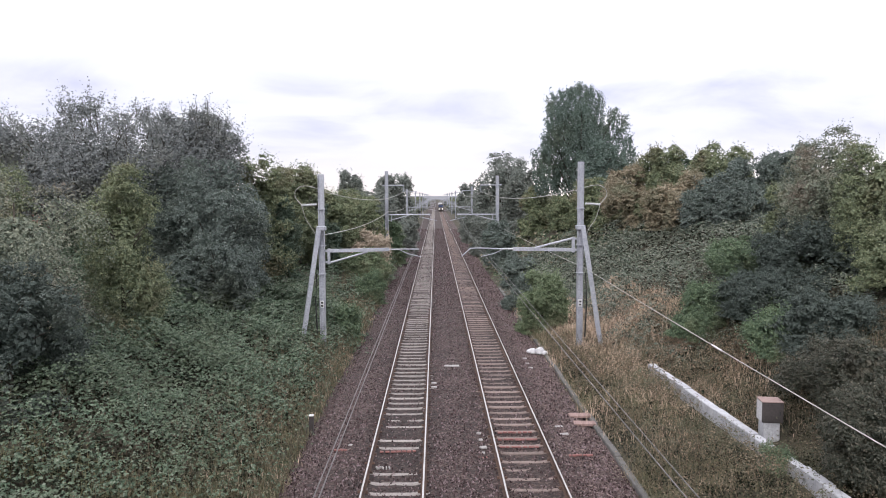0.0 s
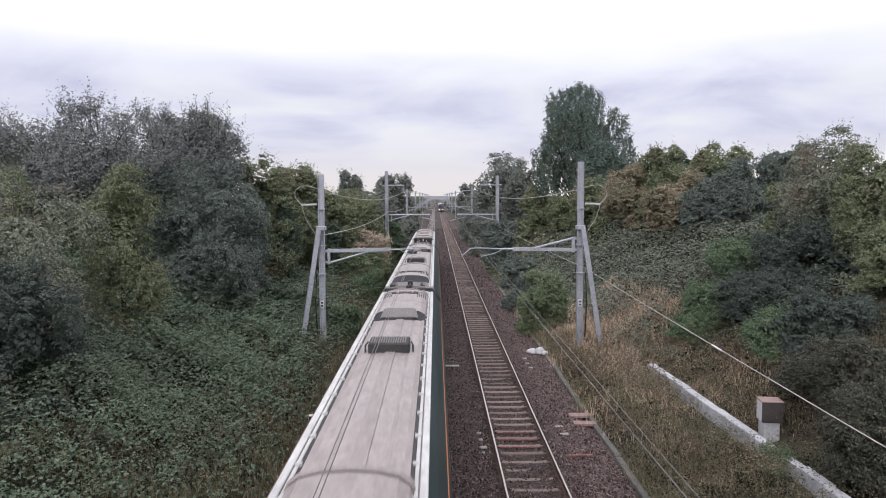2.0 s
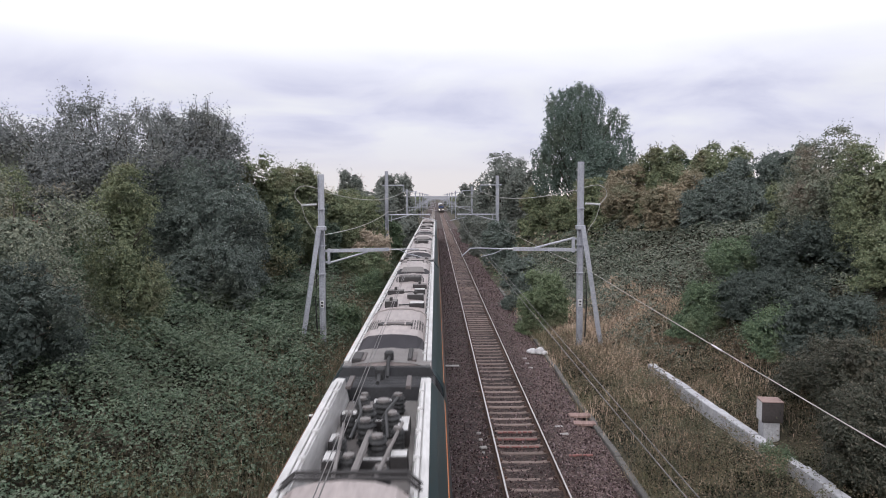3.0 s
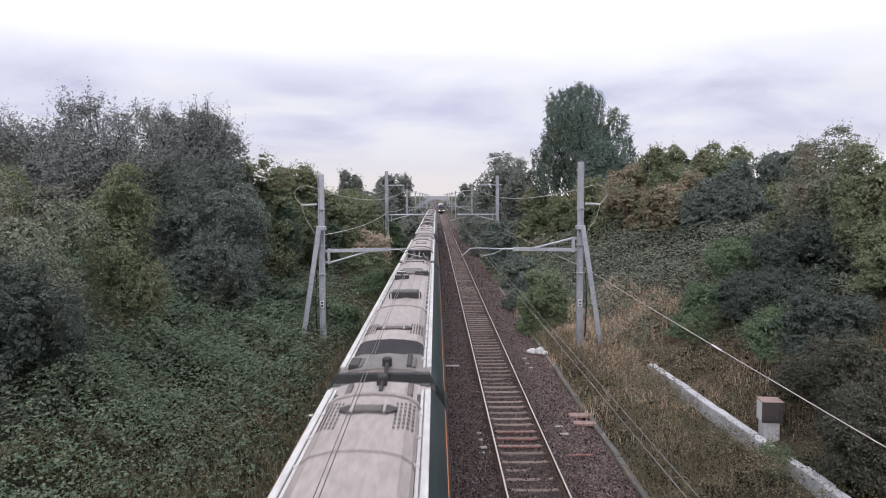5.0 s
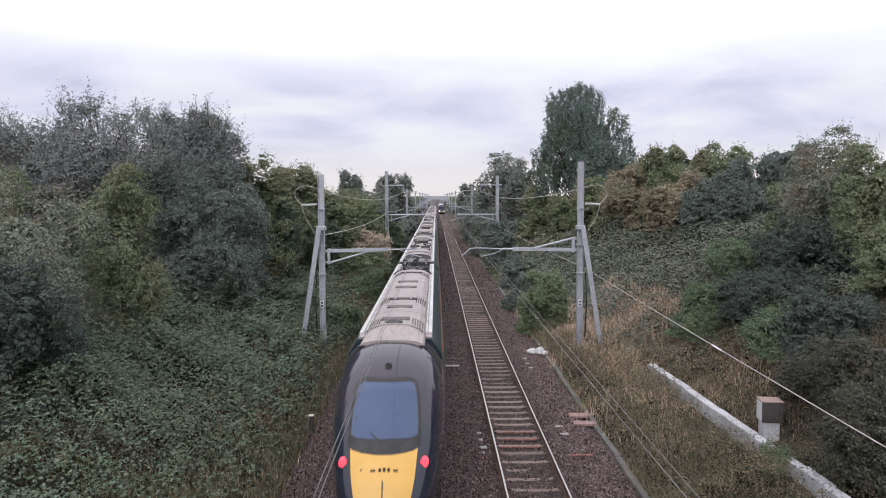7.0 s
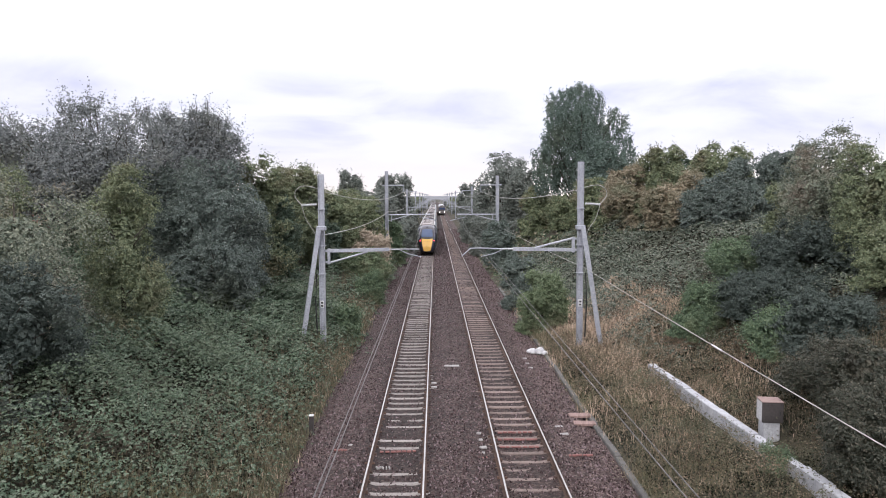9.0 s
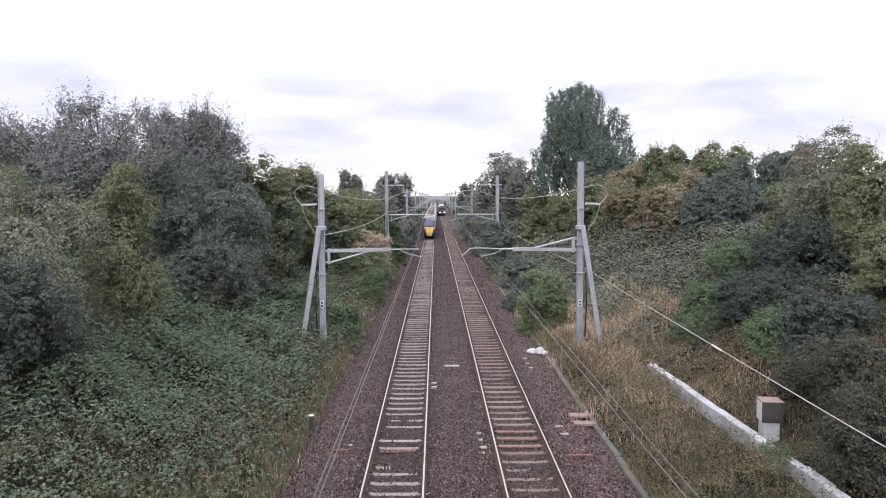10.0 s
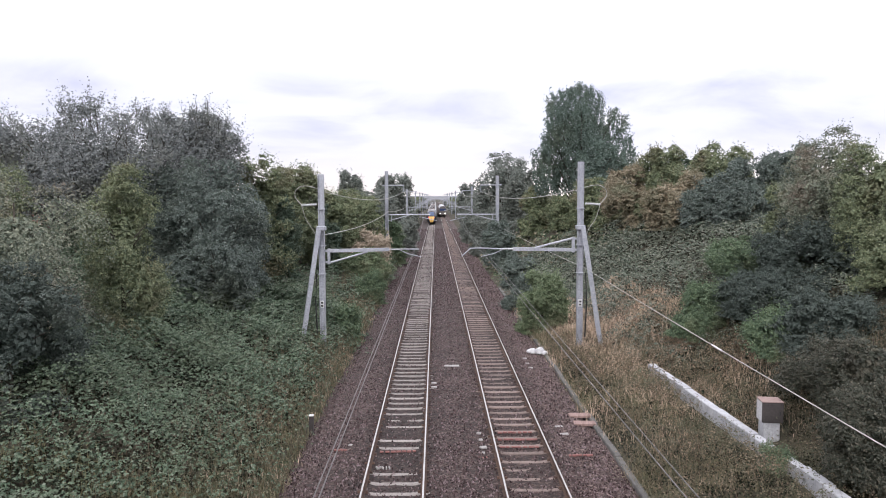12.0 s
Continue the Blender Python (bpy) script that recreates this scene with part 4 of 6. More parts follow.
cover("scrub", -7.0, -3.9, 10, 80, 42000, 0.07, M["bramble_dry"], "thin brownish scrub beside the ballast", 0.5, 0.8, 1.5, 28, lambda x, y: rng.random(len(x)) < 0.55 + 1.2 * smooth_noise(x, y, 33, 1.6))
canes("bramble_thicket", 8.6, 25, 24, 75, 5600, 0.062, M["bramble_grey"], "grey-green brambles over the slope", 0.75, 1.7, 1.15, 40, lambda x, y: (x > 8.4 + np.clip(30 - y, 0, 6)) & (brown_patch(x, y) < 0.3), scale=1.9, ledge=0.4)
cover("bramble_understorey", 8.8, 26, 22, 75, 42000, 0.15, M["under"], "lower leaves of the brambles on the slope, darkened for shade", 0.3, 1.7, 1.2, 40, None, 0.25, 0.8, hollow=0)
cover("bramble_thicket", 5.4, 24, 60, 140, 24000, 0.3, M["bramble_dry"], "distant brambles along the bank", 0.6, 2.6, 1.2, 44, hollow=0)
cover("weeds", 5.15, 15, 10, 30, 130000, 0.052, M["weeds"], "mixed weeds and low brambles on the bank", 0.9, 0.8, 1.0, 48, lambda x, y: clear(x, y) & (rng.random(len(x)) < 0.75 + 1.1 * smooth_noise(x, y, 50, 1.4)), 0.4, 0.8, aspect=0.4, hollow=0.9)
canes("bramble_thicket", 5.3, 13, 10, 27, 2600, 0.05, M["weeds"], "low trailing brambles among weeds", 0.7, 0.9, 1.0, 70, lambda x, y: clear(x, y) & (smooth_noise(x, y, 50, 1.4) > -0.05), scale=1.1)
cover("weeds", 5.4, 15, 9, 34, 60000, 0.08, M["under"], "stems and litter under the weeds, darkened for shade", 0.25, 0.9, 1.1, 48, clear, 0.2, 0.7, hollow=0)
stalks("tall_weeds", 5.3, 14, 10, 34, 7500, 0.75, M["weeds"], "tall mixed weeds with brown seed heads", lambda x, y: clear(x, y) & (rng.random(len(x)) < 0.6 + 1.1 * smooth_noise(x, y, 50, 1.4)))
stalks("dead_stalks", 5.4, 13, 12, 40, 3600, 0.75, M["dead_weed"], "straw-brown dead stalks on the bank", lambda x, y: clear(x, y) & (rng.random(len(x)) < np.clip((y - 14) / 12, 0.25, 1) * (0.55 + smooth_noise(x, y, 51, 1.6))))
blades("dry_grass", 5.05, 12, 12, 48, 150000, 0.32, M["grass"], "tall dry straw-coloured grass on the bank", lambda x, y: clear(x, y) & (rng.random(len(x)) < np.clip((y - 19) / 7, 0.0, 1) * np.clip((x - 5.4) / 1.8, 0.2, 1) * (0.8 + 1.5 * smooth_noise(x, y, 51, 1.6))), width=0.006)
blades("green_grass", 5.05, 7.8, 12, 40, 48000, 0.26, M["green_grass"], "rough green grass beside the ballast", lambda x, y: clear(x, y) & (smooth_noise(x, y, 53, 1.8) > -0.1), width=0.006)
blades("dry_grass", -5.8, -3.75, 10, 60, 22000, 0.3, M["grass"], "dry grass along the ballast edge", lambda x, y: rng.random(len(x)) < (0.4 + smooth_noise(x, y, 52, 2.5)) * np.clip((y - 14) / 14, 0.06, 1), width=0.006)
blades("green_grass", -5.8, -3.8, 10, 50, 26000, 0.3, M["green_grass"], "rough green grass along the ballast edge", lambda x, y: smooth_noise(x, y, 54, 2.0) > -0.2, width=0.006)
tree("bush", 8.6, 17.7, 0.75, 0.75, M["leaf_mid"], "small dark shrub growing against the white trough", "bush", leaf=0.06, twigs=70, twig_len=0.28, cover=0.7)
# ---- overhead line ----
def h_column(bm, x, y, z0, z1, w=0.25, d=0.26, t=0.022):
    """An H-section column."""
    hw, hd = w / 2, d / 2
    pr = [(-hw, -hd), (hw, -hd), (hw, -hd + t), (t / 2, -hd + t), (t / 2, hd - t), (hw, hd - t), (hw, hd), (-hw, hd), (-hw, hd - t), (-t / 2, hd - t), (-t / 2, -hd + t), (-hw, -hd + t)]
    pr = [(b, a) for a, b in pr]
    loft(bm, [[(x + a, y + b, zz) for a, b in pr] for zz in (z0, z1)])


def beam(bm, a, b, w):
    """A square bar from a to b."""
    a, b = Vector(a), Vector(b)
    d = b - a
    q = d.to_track_quat("Z", "Y")
    h = w / 2
    loft(bm, [[p + q @ Vector(c) for c in ((-h, -h, 0), (h, -h, 0), (h, h, 0), (-h, h, 0))] for p in (a, b)])


def insulator(parent, a, b, r=0.05, sheds=7):
    bm = bmesh.new()
    a, b = Vector(a), Vector(b)
    rod(bm, a, b, r * 0.4, None, 8)
    for k in range(sheds):
        p = a.lerp(b, (k + 0.5) / sheds)
        d = (b - a).normalized() * 0.02
        rod(bm, p - d, p + d, r, r * 0.6, 10)
    part("insulator", bm, M["insulator"], parent, "ribbed grey insulator")


def anchor_mast(side, x, y, top):
    """A mast that ends the wires: column, raking strut, bracket arm, insulators and jumper loop. side: -1 over the left track."""
    gz = float(ground_z(x, y)) - 0.3
    t = thing("overhead_line_mast", x, y, gz, "galvanised steel anchor mast with raking strut and wire arm", "mast", "overhead line masts")
    c = -side        # towards the track

    def P(dx, z, dy=0.0):
        return (c * dx, dy, z - gz)

    bm = bmesh.new()
    h_column(bm, 0, 0, 0, top - gz)
    part("column", bm, M["galv"], t)
    bm = bmesh.new()
    beam(bm, P(-0.1, 5.72, -0.2), P(-0.92, 0.25, -0.45), 0.2)
    part("strut", bm, M["galv"], t)
    bm = bmesh.new()
    box(bm, -0.2, 0.2, -0.24, 0.18, 5.62 - gz, 5.82 - gz, 0.02)
    part("clamp", bm, M["galv"], t)
    for zz in (6.6, 4.9, 3.6):
        bm = bmesh.new()
        box(bm, -0.17, 0.17, -0.16, 0.16, zz - gz - 0.02, zz - gz + 0.02, 0.005)
        part("collar", bm, M["galv"], t)
    arm_z = 4.68
    bm = bmesh.new()
    beam(bm, P(0.3, arm_z), P(3.1, arm_z + 0.05), 0.15)
    part("arm", bm, M["galv"], t)
    bm = bmesh.new()
    up = 0.6 if side > 0 else -0.62
    beam(bm, P(0.32, arm_z + max(up, 0.1)), P(0.32, arm_z + min(up, -0.12)), 0.12)
    beam(bm, P(0.1, arm_z + up * 0.85), P(0.34, arm_z + up * 0.85), 0.08)
    beam(bm, P(0.1, arm_z), P(0.34, arm_z), 0.1)
    part("bracket", bm, M["galv"], t)
    bm = bmesh.new()
    rod(bm, P(0.35, arm_z + up * 0.9), P(2.1, arm_z + (0.1 if up > 0 else -0.06)), 0.045)
    part("brace", bm, M["galv"], t)
    insulator(t, P(3.1, arm_z + 0.05), P(3.75, arm_z + 0.06))
    bm = bmesh.new()
    pts = [P(3.75, arm_z + 0.06), P(4.5, arm_z + 0.06)] if side < 0 else [P(3.75, arm_z + 0.06), P(4.7, arm_z + 0.1), P(5.1, arm_z + 0.08), P(5.5, arm_z - 0.28)]
    tube(bm, pts, 0.03)
    part("registration_tube", bm, M["galv"], t)
    bm = bmesh.new()
    tube(bm, [P(3.6, arm_z + 0.02), P(4.0, arm_z - 0.16), P(4.6, arm_z - 0.3)], 0.018)
    part("steady_arm", bm, M["galv"], t)
    # wire that ends at the mast, with insulator and jumper loop behind it
    bm = bmesh.new()
    zt = 7.42
    tube(bm, rounded([P(0.1, zt, 0.1), P(-0.4, zt + 0.2), P(-0.85, zt + 0.24), P(-1.16, zt + 0.04), P(-1.18, zt - 0.28), P(-0.9, zt - 0.62)]), 0.018)
    part("jumper_loop", bm, M["wire"], t, "looped grey jumper cable")
    insulator(t, P(-0.92, zt - 0.64), P(-0.2, zt - 0.6), 0.07, 8)
    bm = bmesh.new()
    tube(bm, rounded([P(-0.9, zt - 0.68), P(-0.7, zt - 1.3), P(-0.3, zt - 2.0), P(-0.13, zt - 3.2)]), 0.013)
    part("down_lead", bm, M["wire"], t, "thin hanging cable")
    bm = bmesh.new()
    tube(bm, [P(-0.25, 3.6, -0.1), P(-0.3, 2.2, -0.15), P(-0.24, 0.6, -0.1)], 0.035)
    part("cable", bm, M["black"], t, "black cable run down the mast")
    bm = bmesh.new()
    box(bm, -0.08, 0.08, -0.165, -0.135, 2.05 - gz, 2.38 - gz)
    plate = part("number_plate", bm, M["sign"], t, "white mast plate")
    for z in (2.1, 2.24):
        bm = bmesh.new()
        box(bm, -0.05, 0.05, -0.172, -0.166, z - gz, z + 0.08 - gz)
        part("bar", bm, M["black"], plate)
    return t


def line_mast(side, y, top, label="galvanised steel overhead line mast with top arm and cantilever", arm=8.35):
    x = -5.2 if side < 0 else 6.55
    gz = float(ground_z(x, y)) - 0.3
    t = thing("overhead_line_mast", x, y, gz, label, "mast", "overhead line masts")
    c = -side

    def P(dx, z, dy=0.0):
        return (c * dx, dy, z - gz)

    reach = 4.6 if side < 0 else 4.3
    bm = bmesh.new()
    h_column(bm, 0, 0, 0, top - gz, 0.34, 0.34, 0.03)
    part("column", bm, M["galv"], t)
    bm = bmesh.new()
    rod(bm, P(-0.45, arm), P(1.85, arm), 0.06)
    part("top_arm", bm, M["galv"], t)
    bm = bmesh.new()
    tube(bm, [P(1.8, arm), P(1.84, arm - 0.4), P(1.7, 7.6)], 0.05)
    part("dropper", bm, M["galv"], t)
    bm = bmesh.new()
    rod(bm, P(0.15, 5.24), P(reach, 5.26), 0.07)
    part("cantilever", bm, M["galv"], t)
    bm = bmesh.new()
    rod(bm, P(0.5, 5.24), P(0.5, 4.5), 0.06)
    rod(bm, P(0.15, 4.6), P(2.6, 5.24), 0.045)
    part("brace", bm, M["galv"], t)
    bm = bmesh.new()
    tube(bm, [P(reach - 0.9, 5.24), P(reach - 0.85, 4.95), P(reach + 0.7, 4.6)], 0.04)
    part("registration_arm", bm, M["galv"], t)
    return t


def wire(name, pts, r, mat, label):
    w = new(name)
    w.empty_display_size = 0.1
    tagged(w, label, "wire", "overhead wires")
    bm = bmesh.new()
    tube(bm, pts, r, 5)
    part("strand", bm, mat, w)
    return w


def spans(supports, sag, n=10):
    pts = []
    for a, b in zip(supports, supports[1:]):
        pts += catenary(a, b, sag, n)[: -1]
    return pts + [Vector(supports[-1])]


M["black"] = surface("black_rubber", (0.012, 0.012, 0.013), (0.03, 0.03, 0.032), 3, 0.6, 0, 40, 0.05)
M["sign"] = surface("white_sign_plate", (0.6, 0.6, 0.6), (0.75, 0.75, 0.75), 3, 0.5, 0, 40, 0.0)
MASTS = [33.0] + [76.0 + 53.5 * k for k in range(8)]
anchor_mast(-1, -5.27, 33.0, 8.2)
anchor_mast(1, 6.69, 33.0, 8.74)
lm = line_mast(-1, 76.0, 9.85)
rm = line_mast(1, 76.0, 9.35)
for yy in MASTS[2:]:
    if yy == MASTS[2]:
        lm2 = line_mast(-1, yy, 8.5, arm=8.05)
        rm2 = line_mast(1, yy, 9.0, arm=8.2)
    else:
        copy_thing(lm2, pose(-5.2, yy, lm2.location.z))
        copy_thing(rm2, pose(6.55, yy, rm2.location.z))


def build_wires():
    for sgn, x in ((1, TL), (-1, TR - 0.35)):
        con = [(x + 0.17 * sgn, -12, 4.86)] + [(x + 0.18 * sgn * (-1) ** k, yy, 4.86) for k, yy in enumerate(MASTS)]
        wire("contact_wire", spans(con, 0.02, 4), 0.006, M["wire_dark"], "thin dark contact wire over the track")
        cat = [(x + 0.16 * sgn, -12, 4.93), (x + 0.21 * sgn, 33, 5.06), (x, 76, 6.5)] + [(x, yy, 6.5) for yy in MASTS[2:]]
        wire("catenary_wire", spans(cat[:2], 0.02)[:-1] + spans(cat[1:], 0.35), 0.005, M["wire_dark"], "thin sagging carrier wire over the track")
    left = [(-5.2, 33.1, 7.42), (-3.45, 76, 7.65)] + [(-3.45, yy, 7.65) for yy in MASTS[2:]]
    wire("anchor_wire", spans(left, 0.6), 0.02, M["wire"], "pale sagging wire between mast arms")
    right = [(6.6, 33.1, 7.46), (4.85, 76, 7.65)] + [(4.85, yy, 7.65) for yy in MASTS[2:]]
    wire("anchor_wire", spans(right, 0.55), 0.02, M["wire"], "pale sagging wire between mast arms")
    wire("earth_wire", spans([(-5.15, 33.1, 5.42), (-5.05, 76, 5.6)] + [(-5.05, yy, 5.6) for yy in MASTS[2:]], 0.35), 0.02, M["wire"], "pale earth wire along the masts")
    ew = wire("earth_wire", spans([(5.75, -10, 3.7), (6.95, 33, 3.82), (6.6, 76, 4.1)] + [(6.6, yy, 4.1) for yy in MASTS[2:]], 0.12), 0.011, M["wire"], "pale earth wire along the masts")

    a, b = Vector((5.75, -10, 3.7)), Vector((6.95, 33, 3.82))
    bm = bmesh.new()
    rod(bm, *[a.lerp(b, k) - Vector((0, 0, 0.48 * k * (1 - k))) for k in (0.603, 0.617)], 0.022)
    part("sleeve", bm, M["sign"], ew, "white joint sleeve")


build_wires()


# ---- lineside things ----
M["brown_box"] = surface("weathered_brown_steel", (0.042, 0.035, 0.035), (0.065, 0.055, 0.054), 2.0, 0.7, 0, 18, 0.1, 0.004, stain=(0.06, 0.048, 0.045))
M["pink_lid"] = surface("faded_red_lid", (0.24, 0.16, 0.145), (0.34, 0.24, 0.22), 3.0, 0.7, 0, 18, 0.1, 0.004)
M["grey_side"] = surface("pale_grey_steel", (0.42, 0.41, 0.42), (0.56, 0.55, 0.56), 2.0, 0.6, 0, 18, 0.1, 0.004)
M["sack"] = surface("white_woven_sack", (0.42, 0.41, 0.43), (0.68, 0.67, 0.69), 5.0, 0.8, 0, 60, 0.5, 0.01)
M["plank"] = surface("reddish_timber", (0.2, 0.13, 0.115), (0.32, 0.22, 0.2), 3.0, 0.85, 0, 30, 0.4, 0.008, (6, 1, 1))
M["red_paint"] = surface("faded_red_paint", (0.16, 0.065, 0.058), (0.25, 0.11, 0.10), 4.0, 0.8, 0, 20, 0.3, 0.004, stain=(0.2, 0.12, 0.11))
M["white_paint"] = surface("chalky_white_marks", (0.24, 0.225, 0.22), (0.4, 0.38, 0.375), 5.0, 0.85, 0, 20, 0.3, 0.004)
M["bridge"] = surface("distant_bridge_concrete", (0.36, 0.37, 0.41), (0.46, 0.47, 0.51), 0.2, 0.9, 0, 3, 0.1, 0.02)


def block_row(name, x, y0, y1, step, w, h, z, mat, label, category, jitter, piece, turn=0.0):
    """A row of concrete units laid end to end."""
    t = thing(name, x, y0, z, label, category, "", turn)
    bm = bmesh.new()
    box(bm, -w / 2, w / 2, 0, step - 0.02, -h, 0, 0.02)
    first = part(piece, bm, mat, t)
    r = random.Random(5)
    k = 1
    while y0 + (k + 1) * step <= y1:
        o = new(piece, first.data)
        o.parent = t
        o.location = (r.uniform(-jitter, jitter), k * step, r.uniform(-jitter, jitter))
        o.rotation_euler = (0, 0, r.uniform(-jitter, jitter))
        k += 1
    return t


block_row("concrete_trough", 9.2, 11.0, 27.9, 1.2, 0.28, 0.6, 0.53, M["white_concrete"], "whitewashed concrete cable trough along the foot of the bank", "trough", 0.02, "trough_unit", 2.3)
block_row("concrete_edging", 5.2, 9.0, 58.0, 1.0, 0.18, 0.3, -0.29, M["edging"], "weathered concrete edging beside the ballast", "edging", 0.02, "edging_unit")


def build_cabinet():
    t = thing("equipment_cabinet", 9.51, 19.9, 0.14, "brown steel lineside cabinet with faded lid on white plinth", "cabinet", rz=-8)
    bm = bmesh.new()
    box(bm, -0.24, 0.22, -0.22, 0.22, -0.3, 0.62, 0.02)
    part("plinth", bm, M["white_concrete"], t, "white concrete plinth")
    bm = bmesh.new()
    box(bm, -0.29, 0.29, -0.26, 0.26, 0.62, 1.2, 0.012)
    for f in bm.faces:
        if f.calc_center_median().x < -0.285:
            f.material_index = 1
    body = part("body", bm, [M["brown_box"], M["grey_side"]], t)
    bm = bmesh.new()
    box(bm, -0.298, 0.298, -0.28, 0.28, 1.2, 1.23, 0.01)
    part("lid", bm, M["pink_lid"], t, "faded red lid")
    bm = bmesh.new()
    box(bm, -0.25, 0.25, -0.275, -0.258, 0.66, 1.16, 0.004)
    part("door", bm, M["brown_box"], body)
    bm = bmesh.new()
    box(bm, 0.17, 0.2, -0.295, -0.272, 0.84, 0.96, 0.004)
    part("handle", bm, M["black"], body)


def blob(bm, x, y, z, rx, ry, rz, seed):
    vs = bmesh.ops.create_icosphere(bm, subdivisions=3, radius=1.0)["verts"]
    for v in vs:
        k = 1 + 0.28 * noise.noise(v.co * 1.7 + Vector((seed, 0, 0))) + 0.1 * noise.noise(v.co * 5 + Vector((0, seed, 0)))
        v.co = Vector((x + v.co.x * rx * k, y + v.co.y * ry * k, z + max(v.co.z * k, -0.7) * rz))


def build_small():
    t = thing("rubble_sack", 4.75, 33.6, -0.4, "crumpled white sacks dumped beside the ballast", "sack")
    for k, (a, b, c, r) in enumerate(((-0.2, 0, 0.16, 0.23), (0.18, 0.05, 0.17, 0.24), (0.42, -0.1, 0.1, 0.16))):
        bm = bmesh.new()
        blob(bm, a, b, c, r, r * 0.8, r * 0.75, k * 3.1)
        part("sack", bm, M["sack"], t, smooth=True)
    for y, z, a in ((23.7, -0.3, 3), (22.9, -0.32, -4)):
        t = thing("timber_plank", 4.85, y, z, "reddish timber board lying at the ballast edge", "plank", "boards at the ballast edge", a)
        bm = bmesh.new()
        box(bm, -0.36, 0.36, -0.17, 0.17, 0, 0.09, 0.012)
        part("board", bm, M["plank"], t)
    t = thing("marker_post", -3.98, 22.3, -0.42, "short dark post with a white cap beside ballast", "post")
    bm = bmesh.new()
    box(bm, -0.07, 0.07, -0.06, 0.06, -0.2, 0.64, 0.01)
    part("shaft", bm, M["brown_box"], t)
    bm = bmesh.new()
    box(bm, -0.075, 0.075, -0.065, 0.065, 0.64, 0.68, 0.01)
    part("cap", bm, M["sign"], t, "white cap")
    t = thing("ballast_board", 0.66, 30.3, -0.12, "pale narrow board lying between the tracks", "board")
    bm = bmesh.new()
    box(bm, -0.32, 0.32, -0.11, 0.11, -0.03, 0.04, 0.015)
    part("board", bm, M["white_paint"], t)
    # pale chips and red marking paint on sleepers and stones
    for x, y, w, d in ((-0.1, 27.6, .2, .12), (-0.1, 27.0, .22, .12), (1.3, 21.6, .14, .1), (1.32, 21.0, .12, .09), (1.36, 20.35, .2, .14), (1.33, 19.9, .1, .08), (3.9, 22.3, .26, .12),
                       (3.95, 21.6, .26, .12), (4.02, 32.0, .2, .1), (4.0, 31.0, .2, .1), (4.05, 30.2, .2, .1), (-2.55, 20.7, .12, .1)):
        t = thing("concrete_chip", x, y, float(bed_z(x)), "pale broken concrete lying in the ballast", "rubble", "pale chips in the ballast", rng.uniform(-15, 15))
        bm = bmesh.new()
        box(bm, -w / 2, w / 2, -d / 2, d / 2, -0.02, 0.045, 0.015)
        part("chip", bm, M["white_paint"], t)


def build_paint():
    for x, y, w in ((TR, 21.1, 0.6), (TR, 20.45, 0.6), (TR, 21.75, 0.55), (TR + 1.65, 19.75, 0.35), (TR - 1.2, 19.6, 0.2), (TL, 20.15, 0.55), (TL - 1.7, 20.3, 0.2)):
        t = thing("paint_mark", x, y, -0.165, "faded red marking paint across sleepers and stones", "paint mark", "red paint marks", rng.uniform(-2, 2))
        for k in range(7):
            bm = bmesh.new()
            a = -w + 2 * w * k / 7
            box(bm, a, a + 2 * w / 7 * rng.uniform(0.6, 1.0), -0.05 * rng.uniform(.5, 1.3), 0.05 * rng.uniform(.5, 1.3), -0.02, 0.012 * rng.uniform(.6, 1.6))
            part("stripe", bm, M["red_paint"], t)


def build_chalk():
    """Illegible white chalk strokes on a sleeper."""
    t = thing("chalk_mark", -1.47, 18.95, -0.16, "white chalk strokes on a concrete sleeper", "chalk mark")
    for x, a in ((-0.16, 0.5), (-0.08, -0.5), (0.0, 0.5), (0.1, 0.0), (0.18, 0.3)):
        bm = bmesh.new()
        box(bm, -0.014, 0.014, -0.055, 0.055, -0.05, 0.004, m=Matrix.Translation((x, 0, 0)) @ Matrix.Rotation(a, 4, "Z"))
        part("stroke", bm, M["white_paint"], t)


build_chalk()


def build_bridge():
    t = thing("road_bridge", 0.6, 520, -1, "pale concrete road bridge far along the line", "bridge")
    bm = bmesh.new()
    box(bm, -40, 40, -5, 5, 6.0, 7.6, 0.1)
    part("deck", bm, M["bridge"], t)
    bm = bmesh.new()
    box(bm, -40, 40, -5.2, -4.8, 7.6, 8.6, 0.05)
    part("parapet", bm, M["bridge"], t)
    for x in (-9, 9):
        bm = bmesh.new()
        box(bm, x - 1.2, x + 1.2, -5, 5, -1, 6.0, 0.05)
        part("pier", bm, M["bridge"], t)
    for x in (-30, 30):
        bm = bmesh.new()
        box(bm, x - 19, x + 19, -4.9, 4.9, -1, 5.99, 0.05)
        part("abutment", bm, M["bridge"], t)


build_cabinet()
build_small()
build_paint()
build_bridge()


